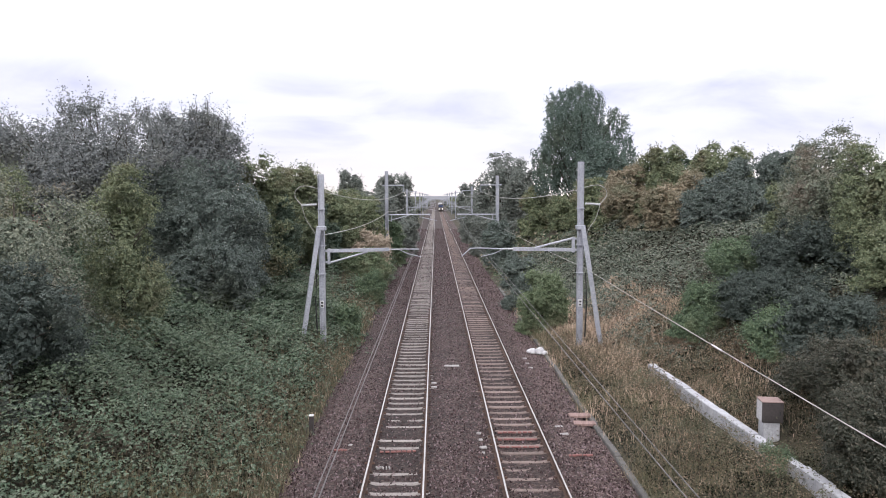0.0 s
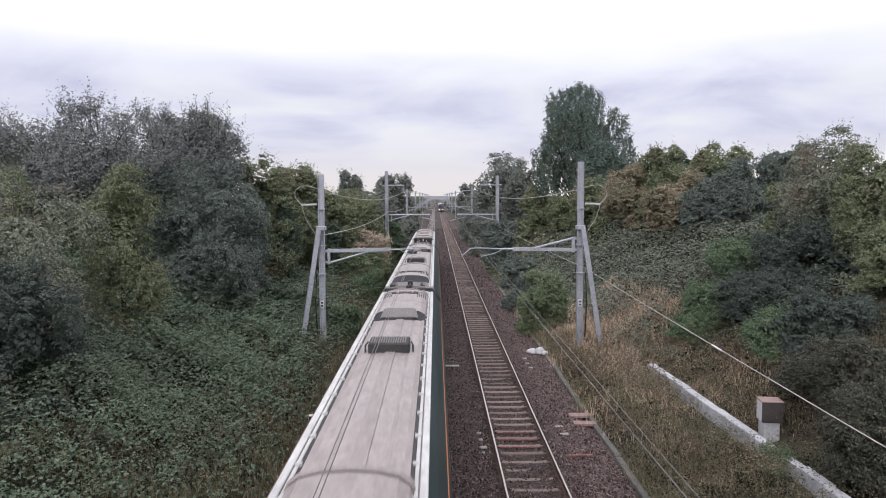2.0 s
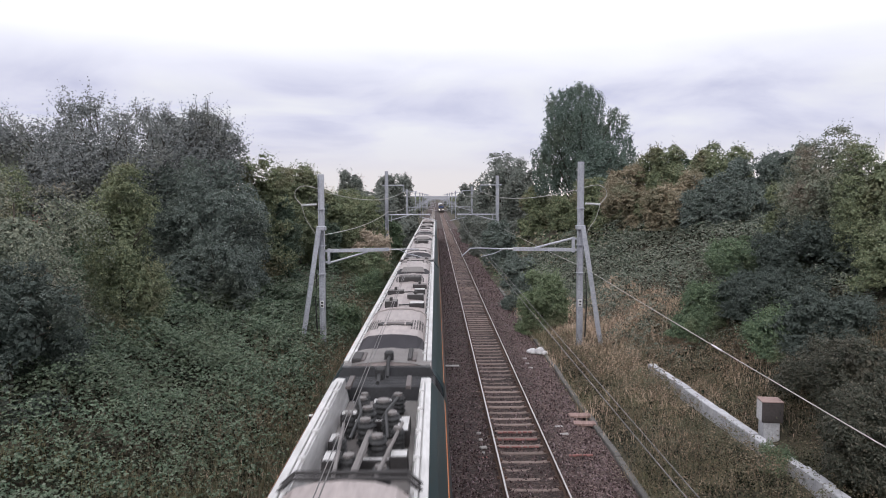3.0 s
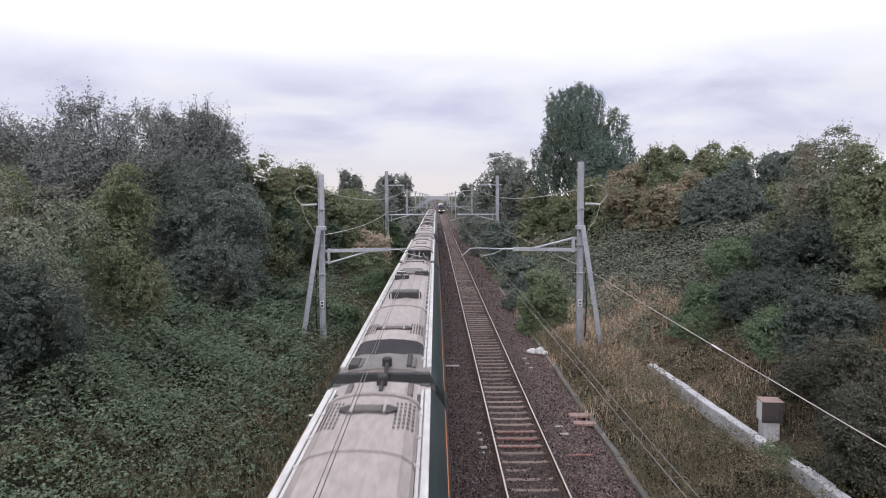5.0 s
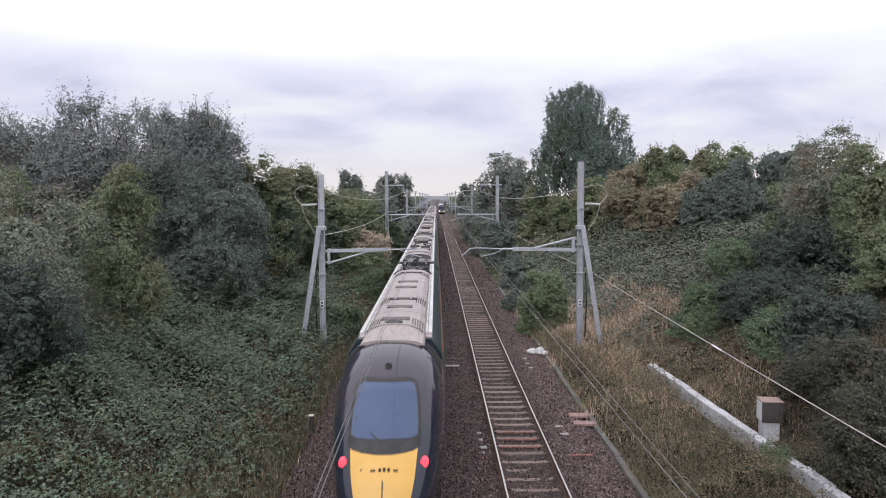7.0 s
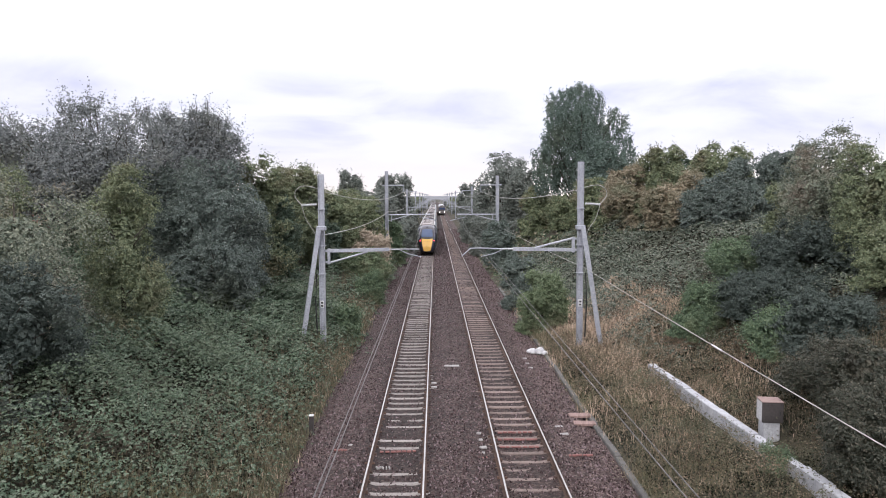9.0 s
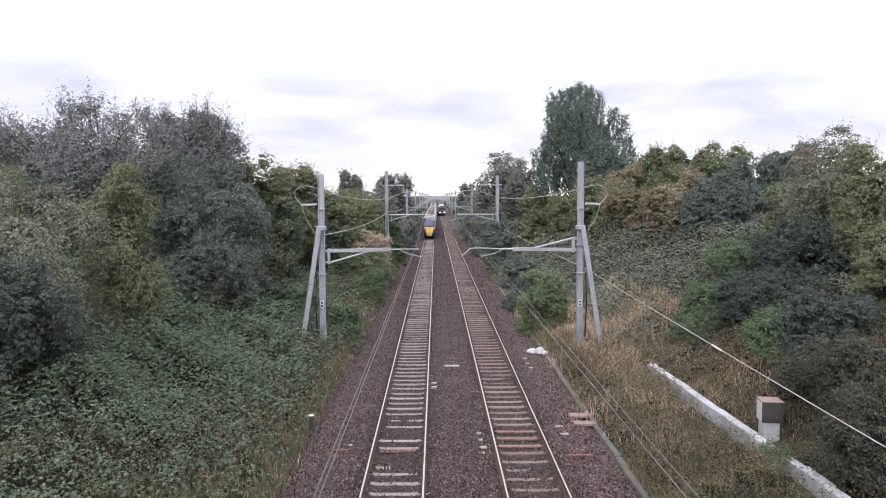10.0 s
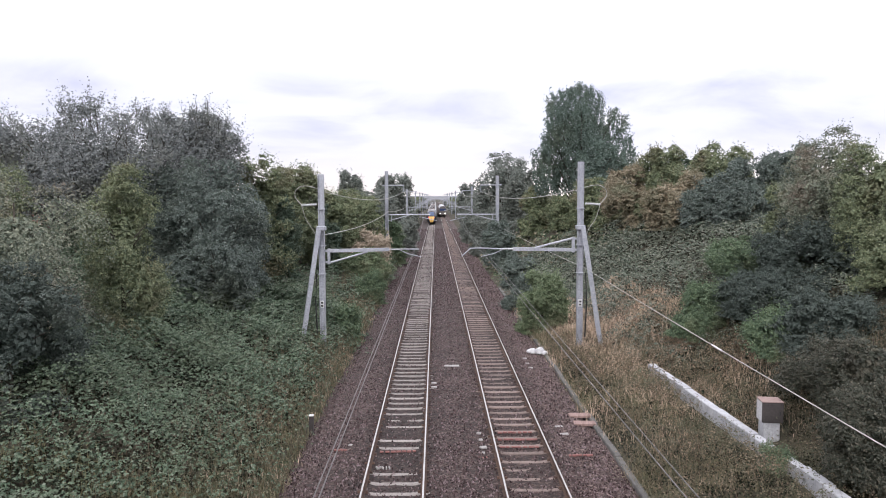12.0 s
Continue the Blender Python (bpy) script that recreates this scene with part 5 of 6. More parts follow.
def build_house():
    M["brick"] = surface("brown_brick", (0.2, 0.12, 0.09), (0.3, 0.19, 0.15), 1.0, 0.9, 0, 12, 0.3, 0.01)
    M["tile"] = surface("dark_roof_tile", (0.07, 0.065, 0.07), (0.12, 0.11, 0.115), 1.0, 0.8, 0, 8, 0.4, 0.02)
    x, y = -35.0, 54.0
    z = float(ground_z(x, y)) - 0.3
    t = thing("house", x, y, z, "brick house with dark tiled roof behind the trees", "house")
    e, rdg = 10.75 - z, 12.4 - z
    bm = bmesh.new()
    loft(bm, [[(-5, yy, 0), (5, yy, 0), (5, yy, e), (0, yy, rdg - 0.12), (-5, yy, e)] for yy in (-4, 4)])
    part("wall", bm, M["brick"], t)
    bm = bmesh.new()
    for s in (-1, 1):
        loft(bm, [[(s * 5.4, yy, e - 0.1), (0, yy, rdg), (0, yy, rdg + 0.14), (s * 5.4, yy, e + 0.05)] for yy in (-4.4, 4.4)])
    part("roof", bm, M["tile"], t, "dark tiled roof")
    bm = bmesh.new()
    for s in (-1, 1):
        beam(bm, (s * 5.42, -4.45, e - 0.12), (0, -4.45, rdg - 0.02), 0.16)
    part("bargeboard", bm, M["sign"], t, "white bargeboard")
    for wx in (-2.6, 2.6):
        bm = bmesh.new()
        box(bm, wx - 0.7, wx + 0.7, -4.08, -3.9, e - 1.9, e - 0.6, 0.02)
        w = part("window", bm, M["sign"], t, "white framed window")
        bm = bmesh.new()
        box(bm, wx - 0.6, wx + 0.6, -4.1, -4.07, e - 1.8, e - 0.7)
        part("pane", bm, M["glass_dark"], w)


M["glass_dark"] = surface("dark_window_glass", (0.02, 0.022, 0.025), (0.03, 0.033, 0.037), 1.0, 0.08, 0, 12, 0.0)
build_house()
# ---- the passenger train ----
M["roof"] = surface("pale_beige_roof", (0.262, 0.222, 0.215), (0.335, 0.288, 0.28), 0.5, 0.45, 0.0, 9, 0.04, 0.004, (1, 0.25, 1), stain=(0.24, 0.21, 0.2))
M["roof_strip"] = surface("beige_roof_sheet", (0.225, 0.19, 0.184), (0.305, 0.262, 0.255), 0.5, 0.5, 0.0, 9, 0.04, 0.004, (1, 0.15, 1), stain=(0.21, 0.185, 0.175))
M["gutter"] = surface("white_roof_edge", (0.40, 0.39, 0.39), (0.52, 0.51, 0.51), 0.6, 0.45, 0.0, 9, 0.02, 0.002, (1, 0.2, 1), stain=(0.42, 0.4, 0.4))
M["green"] = surface("dark_green_paint", (0.011, 0.025, 0.033), (0.017, 0.036, 0.045), 0.8, 0.28, 0.0, 20, 0.0, mottle=0.12)
M["nose_paint"] = surface("glossy_dark_green", (0.016, 0.018, 0.032), (0.024, 0.027, 0.042), 0.8, 0.09, 0.0, 20, 0.0, mottle=0.12)
M["nose_shoulder"] = surface("sky_paled_shoulder", (0.026, 0.022, 0.036), (0.042, 0.036, 0.054), 0.8, 0.06, 0.0, 20, 0.0, mottle=0.12)
M["orange"] = surface("orange_line_paint", (0.42, 0.13, 0.04), (0.52, 0.18, 0.06), 1.0, 0.45, 0.0, 20, 0.0, mottle=0.12)
M["yellow"] = surface("warm_yellow_paint", (0.56, 0.32, 0.07), (0.62, 0.365, 0.085), 0.8, 0.4, 0.0, 20, 0.0, mottle=0.12)
M["cowl"] = surface("dark_fairing_end", (0.024, 0.022, 0.027), (0.042, 0.038, 0.044), 0.8, 0.5, 0.0, 20, 0.02, 0.002, mottle=0.12, spec=0.12)
M["box_dark"] = surface("dark_grey_equipment", (0.022, 0.02, 0.021), (0.042, 0.038, 0.039), 1.5, 0.7, 0.0, 20, 0.1, 0.004)
M["box_top"] = surface("dusty_grey_box", (0.12, 0.108, 0.105), (0.18, 0.165, 0.16), 1.5, 0.6, 0.0, 20, 0.1, 0.004)
M["hatch"] = surface("dusty_brown_hatch", (0.065, 0.052, 0.05), (0.11, 0.092, 0.09), 2.0, 0.6, 0.0, 20, 0.1, 0.004)
M["rubber"] = surface("dark_gangway_rubber", (0.022, 0.022, 0.025), (0.045, 0.045, 0.05), 2.0, 0.7, 0.0, 20, 0.1, 0.004)
# dark glass with the blue of the reflected sky put into its colour
M["glass"] = surface("sky_blued_windscreen", (0.035, 0.055, 0.12), (0.05, 0.075, 0.15), 0.8, 0.05, 0.0, 20, 0.0, mottle=0.12)
M["underframe"] = surface("dirty_underframe", (0.025, 0.022, 0.02), (0.05, 0.045, 0.042), 2.0, 0.8, 0.1, 20, 0.2, 0.01)


def lamp_material(name, color, power):
    m, nt, b = material(name)
    b.inputs["Base Color"].default_value = (*color, 1)
    b.inputs["Emission Color"].default_value = (*color, 1)
    b.inputs["Emission Strength"].default_value = power
    return m


M["tail_light"] = lamp_material("red_tail_lamp", (1.0, 0.06, 0.09), 1.6)
M["head_light"] = lamp_material("white_head_lamp", (1.0, 0.96, 0.88), 2.2)

SIDE = [(1.18, 0.45), (1.29, 1.0), (1.35, 1.9), (1.33, 2.5), (1.265, 2.99), (1.25, 3.05), (1.10, 3.28), (0.97, 3.43)]
L2 = 12.6     # half the body's length


def strip(bm, pts, ys, mi=0):
    """An open sheet whose profile is drawn along the car."""
    for f in loft(bm, [[(a, y, b) for a, b in pts] for y in ys], cap=False, closed=False):
        f.material_index = mi


def car_shell(t, y0, y1, well=None):
    bm = bmesh.new()

    def ring(floor):
        side = SIDE + [(0.80, 3.43), (0.72, floor)]
        return [(-a, b) for a, b in side] + [(a, b) for a, b in reversed(side)]

    stops = [(y0, 0.97, 3.43), (y0 + 0.25, 1, 3.43), (y1 - 0.25, 1, 3.43), (y1, 0.97, 3.43)]
    if well is not None:
        stops = [(y0, 0.97, 2.95), (y0 + 0.25, 1, 2.95), (well, 1, 2.95), (well + 0.01, 1, 3.43), (y1 - 0.25, 1, 3.43), (y1, 0.97, 3.43)]
    loft(bm, [[(a * k, y, b) for a, b in ring(fl)] for y, k, fl in stops])
    part("body", bm, M["green"], t, "dark green side panels")
    for y, top in ((y0, 3.475 if well is None else 2.96), (y1, 3.475)):
        if y > 8.0 and well is not None:
            continue
        s = 1 if y > 0 else -1
        bm = bmesh.new()
        ring_pts = [(-1.2, 0.6), (-1.3, 1.9), (-1.28, 2.5), (-1.2, min(top, 3.02)), (-0.95, top), (0.95, top), (1.2, min(top, 3.02)), (1.28, 2.5), (1.3, 1.9), (1.2, 0.6)]
        loft(bm, [[(a, yy, b) for a, b in ring_pts] for yy in (y + s * 0.03, y - s * 0.16)])
        part("end_frame", bm, M["rubber"], t, "black end frame of the carriage")
    for s in (-1, 1):
        bm = bmesh.new()
        strip(bm, [(s * 1.268, 2.975), (s * 1.270, 3.0), (s * 1.256, 3.045), (s * 1.245, 3.05)], (y0 + 0.3, y1 - 0.3))
        part("cantrail_stripe", bm, M["orange"], t, "thin orange warning stripe")
    bm = bmesh.new()
    roof = [(-0.99, 3.40), (-0.97, 3.45), (-0.8, 3.47), (-0.5, 3.53), (0, 3.56), (0.5, 3.53), (0.8, 3.47), (0.97, 3.45), (0.99, 3.40)]
    loft(bm, [[(a, y, b) for a, b in roof] for y in (y0 + 0.12 if well is None else well, y1 - 0.12)])
    part("roof", bm, M["roof"], t, "pale beige roof")
    for s in (-1, 1):
        bm = bmesh.new()
        for a, b, h in ((0.80, 0.855, 0.03), (0.875, 0.985, 0.035)):
            box(bm, min(s * a, s * b), max(s * a, s * b), y0 + 0.5, y1 - 0.5, 3.44, 3.475 + h, 0.01)
        y = y0 + 1.2
        while y < y1 - 1.2:
            box(bm, min(s * 0.76, s * 0.86), max(s * 0.76, s * 0.86), y, y + 0.06, 3.46, 3.53)
            y += 1.15
        part("gutter_rail", bm, M["gutter"], t, "white double rail along the roof edge")
        bm = bmesh.new()
        strip(bm, [(s * 0.735, 3.488), (s * 0.80, 3.482)], ((y0 + 1.0 if well is None else well), y1 - 0.8))
        part("roof_channel", bm, M["box_dark"], t, "dark channel beside the rail")
    bm = bmesh.new()
    box(bm, -1.05, 1.05, y0 + 0.6, y1 - 0.6, 0.28, 0.6, 0.05)
    part("underframe", bm, M["underframe"], t)


def bogie(t, y):
    bm = bmesh.new()
    for s in (-1, 1):
        box(bm, s * 0.95 - 0.08, s * 0.95 + 0.08, y - 1.6, y + 1.6, 0.45, 0.7, 0.03)
    b = part("bogie", bm, M["underframe"], t)
    for dy in (-1.3, 1.3):
        for s in (-0.7525, 0.7525):
            bm = bmesh.new()
            rod(bm, (s - 0.06, y + dy, 0.42), (s + 0.06, y + dy, 0.42), 0.42, None, 18)
            part("wheel", bm, M["rail_side"], b)


ARCH = [(-0.80, 3.50), (-0.76, 3.60), (-0.62, 3.70), (-0.35, 3.765), (0.0, 3.785), (0.35, 3.765), (0.62, 3.70), (0.76, 3.60), (0.80, 3.50)]


def arch_z(x):
    return float(np.interp(x, [a for a, _ in ARCH], [b for _, b in ARCH]))


def fairing(t, y0, y1, slope0=0.7, slope1=0.3, vents=(), dark=True, plated=False):
    """A raised roof cover with a sloping end, vents and slotted grilles."""
    bm = bmesh.new()
    flat = [(a * 1.02, 3.47 if abs(a) > 0.5 else 3.55) for a, b in ARCH]
    low = [(a, 3.50 + (b - 3.50) * 0.5) for a, b in ARCH]
    secs = [[(a, y0, b) for a, b in flat], [(a * 0.99, y0 + slope0 * (0.72 + 0.75 * max(abs(a) - 0.4, 0.0)), b) for a, b in ARCH], [(a, y1 - slope1, b) for a, b in ARCH], [(a, y1, b) for a, b in low]]
    fs = loft(bm, secs)
    n = len(ARCH)
    if dark:
        for f in fs[: n - 1]:
            f.material_index = 1
    fair = part("roof_fairing", bm, [M["roof"], M["cowl"]], t, "raised beige roof cover with grey sloping end")
    if plated:
        bm = bmesh.new()
        lo, hi = y0 + slope0 * 0.14, y0 + slope0 * 0.74
        plate = [(-0.56, 0.0), (-0.46, 0.03), (0.46, 0.03), (0.56, 0.0)]
        loft(bm, [[(a * g, y, zz + b) for a, b in plate] for y, zz, g in ((lo, 3.60, 1.0), (hi, 3.785, 0.86), (hi + 0.14, 3.78, 0.84))])
        part("cover_plate", bm, M["box_top"], fair, "grey plate on the sloping end")
    bm = bmesh.new()
    loft(bm, [[(a * g, y, 3.46 + (b - 3.46) * h) for a, b in ARCH] for y, g, h in ((y1 - slope1 - 0.05, 1.0, 1.0), (y1 - slope1 - 0.03, 1.03, 1.09), (y1 - slope1 + 0.05, 1.03, 1.09), (y1 - slope1 + 0.07, 1.0, 0.9))])
    part("rim", bm, M["roof_strip"], fair, "raised rim round the end of the cover")
    bm = bmesh.new()
    strip(bm, [(a, b + 0.006) for a, b in ARCH], (y1 - slope1 - 0.12, y1 - slope1 - 0.05))
    part("seam", bm, M["hatch"], fair)
    k = y0 + slope0 + 1.7
    while k < y1 - 1.0:
        bm = bmesh.new()
        strip(bm, [(a, b + 0.006) for a, b in ARCH], (k, k + 0.035))
        part("seam", bm, M["hatch"], fair)
        k += 2.6
    for kind, y in vents:
        if kind == "oval":
            bm = bmesh.new()
            ring = [(-0.46, -0.06), (-0.32, -0.22), (0.32, -0.22), (0.46, -0.06), (0.46, 0.06), (0.32, 0.22), (-0.32, 0.22), (-0.46, 0.06)]
            loft(bm, [[(a, y + b, h) for a, b in ring] for h in (3.70, 3.795)])
            v = part("vent", bm, M["box_dark"], fair, "dark eight-sided roof vent")
            bm = bmesh.new()
            box(bm, -0.22, 0.22, y - 0.15, y + 0.15, 3.78, 3.81, 0.004)
            part("vent_cover", bm, M["hatch"], v)
            for a in (-0.26, 0.26):
                bm = bmesh.new()
                box(bm, a - 0.022, a + 0.022, y - 0.22, y + 0.22, 3.76, 3.815)
                part("vent_bar", bm, M["roof"], v)
        elif kind == "round":
            bm = bmesh.new()
            rod(bm, (0.05, y, 3.76), (0.05, y, 3.80), 0.24, None, 20)
            part("vent", bm, M["box_dark"], fair, "round dark vent")
        elif kind == "hatch":
            bm = bmesh.new()
            box(bm, -0.36, 0.42, y - 0.22, y + 0.22, 3.70, 3.797, 0.01)
            part("hatch", bm, M["hatch"], fair, "recessed brown hatch")
        elif kind == "slats":
            for s in (-1, 1):
                bm = bmesh.new()
                for i in range(5):
                    for j in range(7):
                        x = s * (0.43 + 0.068 * i)
                        yy = y - 0.75 + 0.2 * j + 0.05 * i
                        z = arch_z(x) + 0.002
                        z2 = arch_z(x + s * 0.036) + 0.002
                        q = [bm.verts.new(p) for p in ((x, yy, z), (x + s * 0.036, yy, z2), (x + s * 0.036, yy + 0.1, z2), (x, yy + 0.1, z))]
                        e = bmesh.ops.extrude_face_region(bm, geom=[bm.faces.new(q)])
                        bmesh.ops.translate(bm, vec=(0, 0, 0.006), verts=[g for g in e["geom"] if isinstance(g, bmesh.types.BMVert)])
                tagged(part("grille", bm, M["box_dark"], fair, "slotted dark grille"), kind="stuff")
    return fair


def roof_sheets(t, y0, y1):
    for x0, x1 in ((-0.74, -0.56), (-0.44, -0.18), (-0.1, 0.14), (0.22, 0.46), (0.56, 0.74)):
        bm = bmesh.new()
        strip_pts = [(x0, 3.50), (x0 + 0.01, np.interp((x0 + x1) / 2, [-0.8, 0, 0.8], [3.485, 3.575, 3.485])), (x1 - 0.01, np.interp((x0 + x1) / 2, [-0.8, 0, 0.8], [3.485, 3.575, 3.485])), (x1, 3.50)]
        loft(bm, [[(a, y, float(b)) for a, b in strip_pts] for y in (y0, y1)])
        part("roof_sheet", bm, M["roof_strip"], t)


def grilled_box(t, y, x0=-0.5, x1=0.46, ln=0.85):
    bm = bmesh.new()
    box(bm, x0, x1, y, y + ln, 3.50, 3.76, 0.03)
    b = part("equipment_box", bm, M["box_dark"], t, "dark roof box with slatted top")
    bm = bmesh.new()
    n = 15
    for k in range(n):
        a = x0 + 0.06 + (x1 - x0 - 0.12) * k / n
        box(bm, a, a + 0.03, y + 0.05, y + ln - 0.05, 3.755, 3.785)
    tagged(part("slats", bm, M["box_top"], b, "row of grey slats"), kind="stuff")
    for s in (x0 - 0.08, x1 + 0.08):
        bm = bmesh.new()
        tube(bm, [(s, y + 0.2, 3.5), (s, y + 0.25, 3.68), (s * 0.92, y + 0.4, 3.72)], 0.022)
        part("cable", bm, M["black"], b)


def small_box(t, x, y, w=0.5, ln=0.42, h=0.2, knob=True, pale=False):
    bm = bmesh.new()
    box(bm, x - w / 2, x + w / 2, y, y + ln, 3.48, 3.55 + h, 0.02)
    for f in bm.faces:
        if f.normal.z > 0.8:
            f.material_index = 1
    b = part("equipment_box", bm, [M["box_dark"], M["gutter"] if pale else M["box_top"]], t, "pale box on the roof" if pale else "small dark box on the roof")
    if knob:
        bm = bmesh.new()
        box(bm, x - 0.05, x + 0.05, y + 0.12, y + 0.3, 3.55 + h, 3.66 + h, 0.01)
        part("knob", bm, M["box_dark"], b)


def gangway(t, y, s):
    """Dark bellows and cables at a car's end; s: the way outwards."""
    bm = bmesh.new()
    for k in range(3):
        a = y + s * (0.02 + 0.12 * k)
        box(bm, -1.08, 1.08, min(a, a + s * 0.1), max(a, a + s * 0.1), 0.6, 3.28 - 0.03 * (k % 2), 0.04)
    part("gangway", bm, M["rubber"], t, "dark rubber gangway bellows")
    bm = bmesh.new()
    tube(bm, [(0.05, y - s * 0.9, 3.57), (0.05, y - s * 0.4, 3.62), (0.05, y + s * 0.05, 3.64), (0.05, y + s * 0.35, 3.35)], 0.04, 8)
    part("jumper_cable", bm, M["black"], t, "thick black roof cable")
    bm = bmesh.new()
    box(bm, -0.06, 0.14, y - s * 0.35 - 0.1, y - s * 0.35 + 0.1, 3.5, 3.76, 0.04)
    part("cable_head", bm, M["black"], t, "black cable head")
    for x in (-0.55, 0.6):
        bm = bmesh.new()
        box(bm, x - 0.05, x + 0.05, min(y - s * 1.1, y - s * 0.3), max(y - s * 1.1, y - s * 0.3), 3.5, 3.57, 0.01)
        part("cable_tray", bm, M["hatch"], t)


def pantograph_well(t, y0, y1):
    """Sunken roof end with insulators, arms and the current collector. y0: the inner end of the car."""
    bm = bmesh.new()
    strip(bm, [(-0.985, 3.45), (-0.93, 3.47), (-0.78, 3.46), (-0.70, 2.98), (0.70, 2.98), (0.78, 3.46), (0.93, 3.47), (0.985, 3.45)], (y0, y1))
    well = part("pantograph_well", bm, M["gutter"], t, "sunken pale roof well")
    bm = bmesh.new()
    box(bm, -0.7, 0.7, y0 + 0.1, y1 - 0.1, 2.97, 3.0)
    part("well_floor", bm, M["box_top"], well)
    # added dark plate: its colour stands for the shade in the arch opening
    bm = bmesh.new()
    strip(bm, [(-0.74, 2.98), (-0.74, 3.58), (0.74, 3.58), (0.74, 2.98)], (y1 - 0.03, y1 - 0.02))
    box(bm, -0.74, 0.74, y1 - 0.03, y1 - 0.012, 2.98, 3.60)
    part("arch_shade_plate", bm, M["box_dark"], well, "dark plate for the shaded opening under the roof arch")
    for x, y, r, h in ((-0.12, y0 + 1.5, 0.16, 0.42), (0.12, y0 + 2.1, 0.13, 0.46), (0.1, y0 + 2.7, 0.13, 0.44), (0.42, y0 + 2.3, 0.1, 0.42), (-0.45, y0 + 2.9, 0.1, 0.36), (0.45, y0 + 3.3, 0.1, 0.34), (-0.35, y0 + 0.9, 0.12, 0.36), (0.3, y0 + 0.8, 0.1, 0.34), (-0.3, y0 + 2.2, 0.15, 0.4), (0.3, y0 + 1.3, 0.12, 0.4), (-0.15, y0 + 3.4, 0.14, 0.4), (0.2, y0 + 4.2, 0.12, 0.38), (-0.3, y0 + 4.6, 0.12, 0.36)):
        bm = bmesh.new()
        rod(bm, (x, y, 3.0), (x, y, 3.0 + h), r * 0.95, None, 12)
        for k in range(4):
            rod(bm, (x, y, 3.06 + k * h / 4.4), (x, y, 3.1 + k * h / 4.4), r * 1.25, r, 12)
        ins = part("insulator", bm, M["black"], t, "black ribbed roof insulator")
        bm = bmesh.new()
        rod(bm, (x, y, 3.0 + h), (x, y, 3.04 + h), r * 0.7, None, 12)
        part("cap", bm, M["box_top"], ins)
    for x, y, w, ln, h in ((0.5, y0 + 1.5, .3, .25, .25), (-0.5, y0 + 1.7, .25, .5, .2), (0.46, y0 + 3.9, .26, .4, .36), (-0.52, y0 + 3.7, .28, .3, .3), (-0.1, y0 + 0.5, .5, .3, .18), (0.0, y0 + 3.8, .8, .12, .22), (0.0, y0 + 1.9, .9, .1, .2), (-0.52, y0 + 2.4, .22, .4, .3), (0.55, y0 + 2.8, .22, .4, .26)):
        bm = bmesh.new()
        box(bm, x - w / 2, x + w / 2, y, y + ln, 3.0, 3.0 + h, 0.02)
        for f in bm.faces:
            if f.normal.z > 0.8:
                f.material_index = 1
        part("equipment_box", bm, [M["box_dark"], M["gutter"]], t)
    pan = thing_part("pantograph", t)
    for a, b, r in (((0.02, y0 + 2.6, 3.25), (0.02, y1 - 0.35, 3.55), 0.055), ((-0.25, y1 - 0.4, 3.5), (-0.5, y0 + 2.4, 3.3), 0.03), ((0.25, y1 - 0.4, 3.5), (0.5, y0 + 2.4, 3.3), 0.03)):
        bm = bmesh.new()
        rod(bm, a, b, r, None, 8)
        part("arm", bm, M["box_top"], pan)
    for dy in (0.28, 0.48):
        bm = bmesh.new()
        tube(bm, [(-0.95, y1 - dy, 3.45), (-0.72, y1 - dy, 3.66), (0.72, y1 - dy, 3.66), (0.95, y1 - dy, 3.45)], 0.03)
        part("collector_strip", bm, M["box_dark"], pan)
    for x in (-0.3, 0.3):
        bm = bmesh.new()
        tube(bm, [(x, y0 + 0.3, 3.1), (x * 1.2, y0 + 1.3, 3.42), (x * 0.7, y0 + 2.3, 3.45), (x, y0 + 3.2, 3.3)], 0.028)
        part("busbar", bm, M["black"], pan)


def thing_part(name, t):
    """A joint that carries the pieces of one part."""
    bm = bmesh.new()
    box(bm, -0.3, 0.3, 0, 0.01, 3.0, 3.02)
    return part(name, bm, M["box_dark"], t)


# the nose: half width, top and bottom along the car
NY = [8.0, 9.0, 9.8, 10.6, 11.3, 12.0, 12.5, 12.85, 13.05]
NW = [1.34, 1.34, 1.32, 1.27, 1.20, 1.08, 0.96, 0.82, 0.55]
NT = [3.60, 3.60, 3.56, 3.36, 2.98, 2.42, 1.92, 1.45, 1.05]
NB = [0.36, 0.30, 0.24, 0.18, 0.16, 0.17, 0.2, 0.28, 0.45]


def nose_section(y, n=72, grow=0.0):
    w, t, b = (float(np.interp(y, NY, v)) for v in (NW, NT, NB))
    w, t, b = w + grow, t + grow, b - grow
    pts = []
    for k in range(n):
        a = 2 * math.pi * (k + 0.5) / n
        c, s = math.cos(a), math.sin(a)
        pts.append((math.copysign(abs(c) ** 0.72, c) * w, y, (t + b) / 2 + math.copysign(abs(s) ** 0.72, s) * (t - b) / 2))
    return pts


def nose_y(x, z):
    """How far forward the nose reaches at a place of its front view."""
    lo, hi = 8.0, 13.05
    for _ in range(24):
        m = (lo + hi) / 2
        w, t, b = (float(np.interp(m, NY, v)) for v in (NW, NT, NB))
        inside = (abs(x) / w) ** 2.78 + (abs(z - (t + b) / 2) / ((t - b) / 2)) ** 2.78 < 1
        lo, hi = (m, hi) if inside else (lo, m)
    return lo


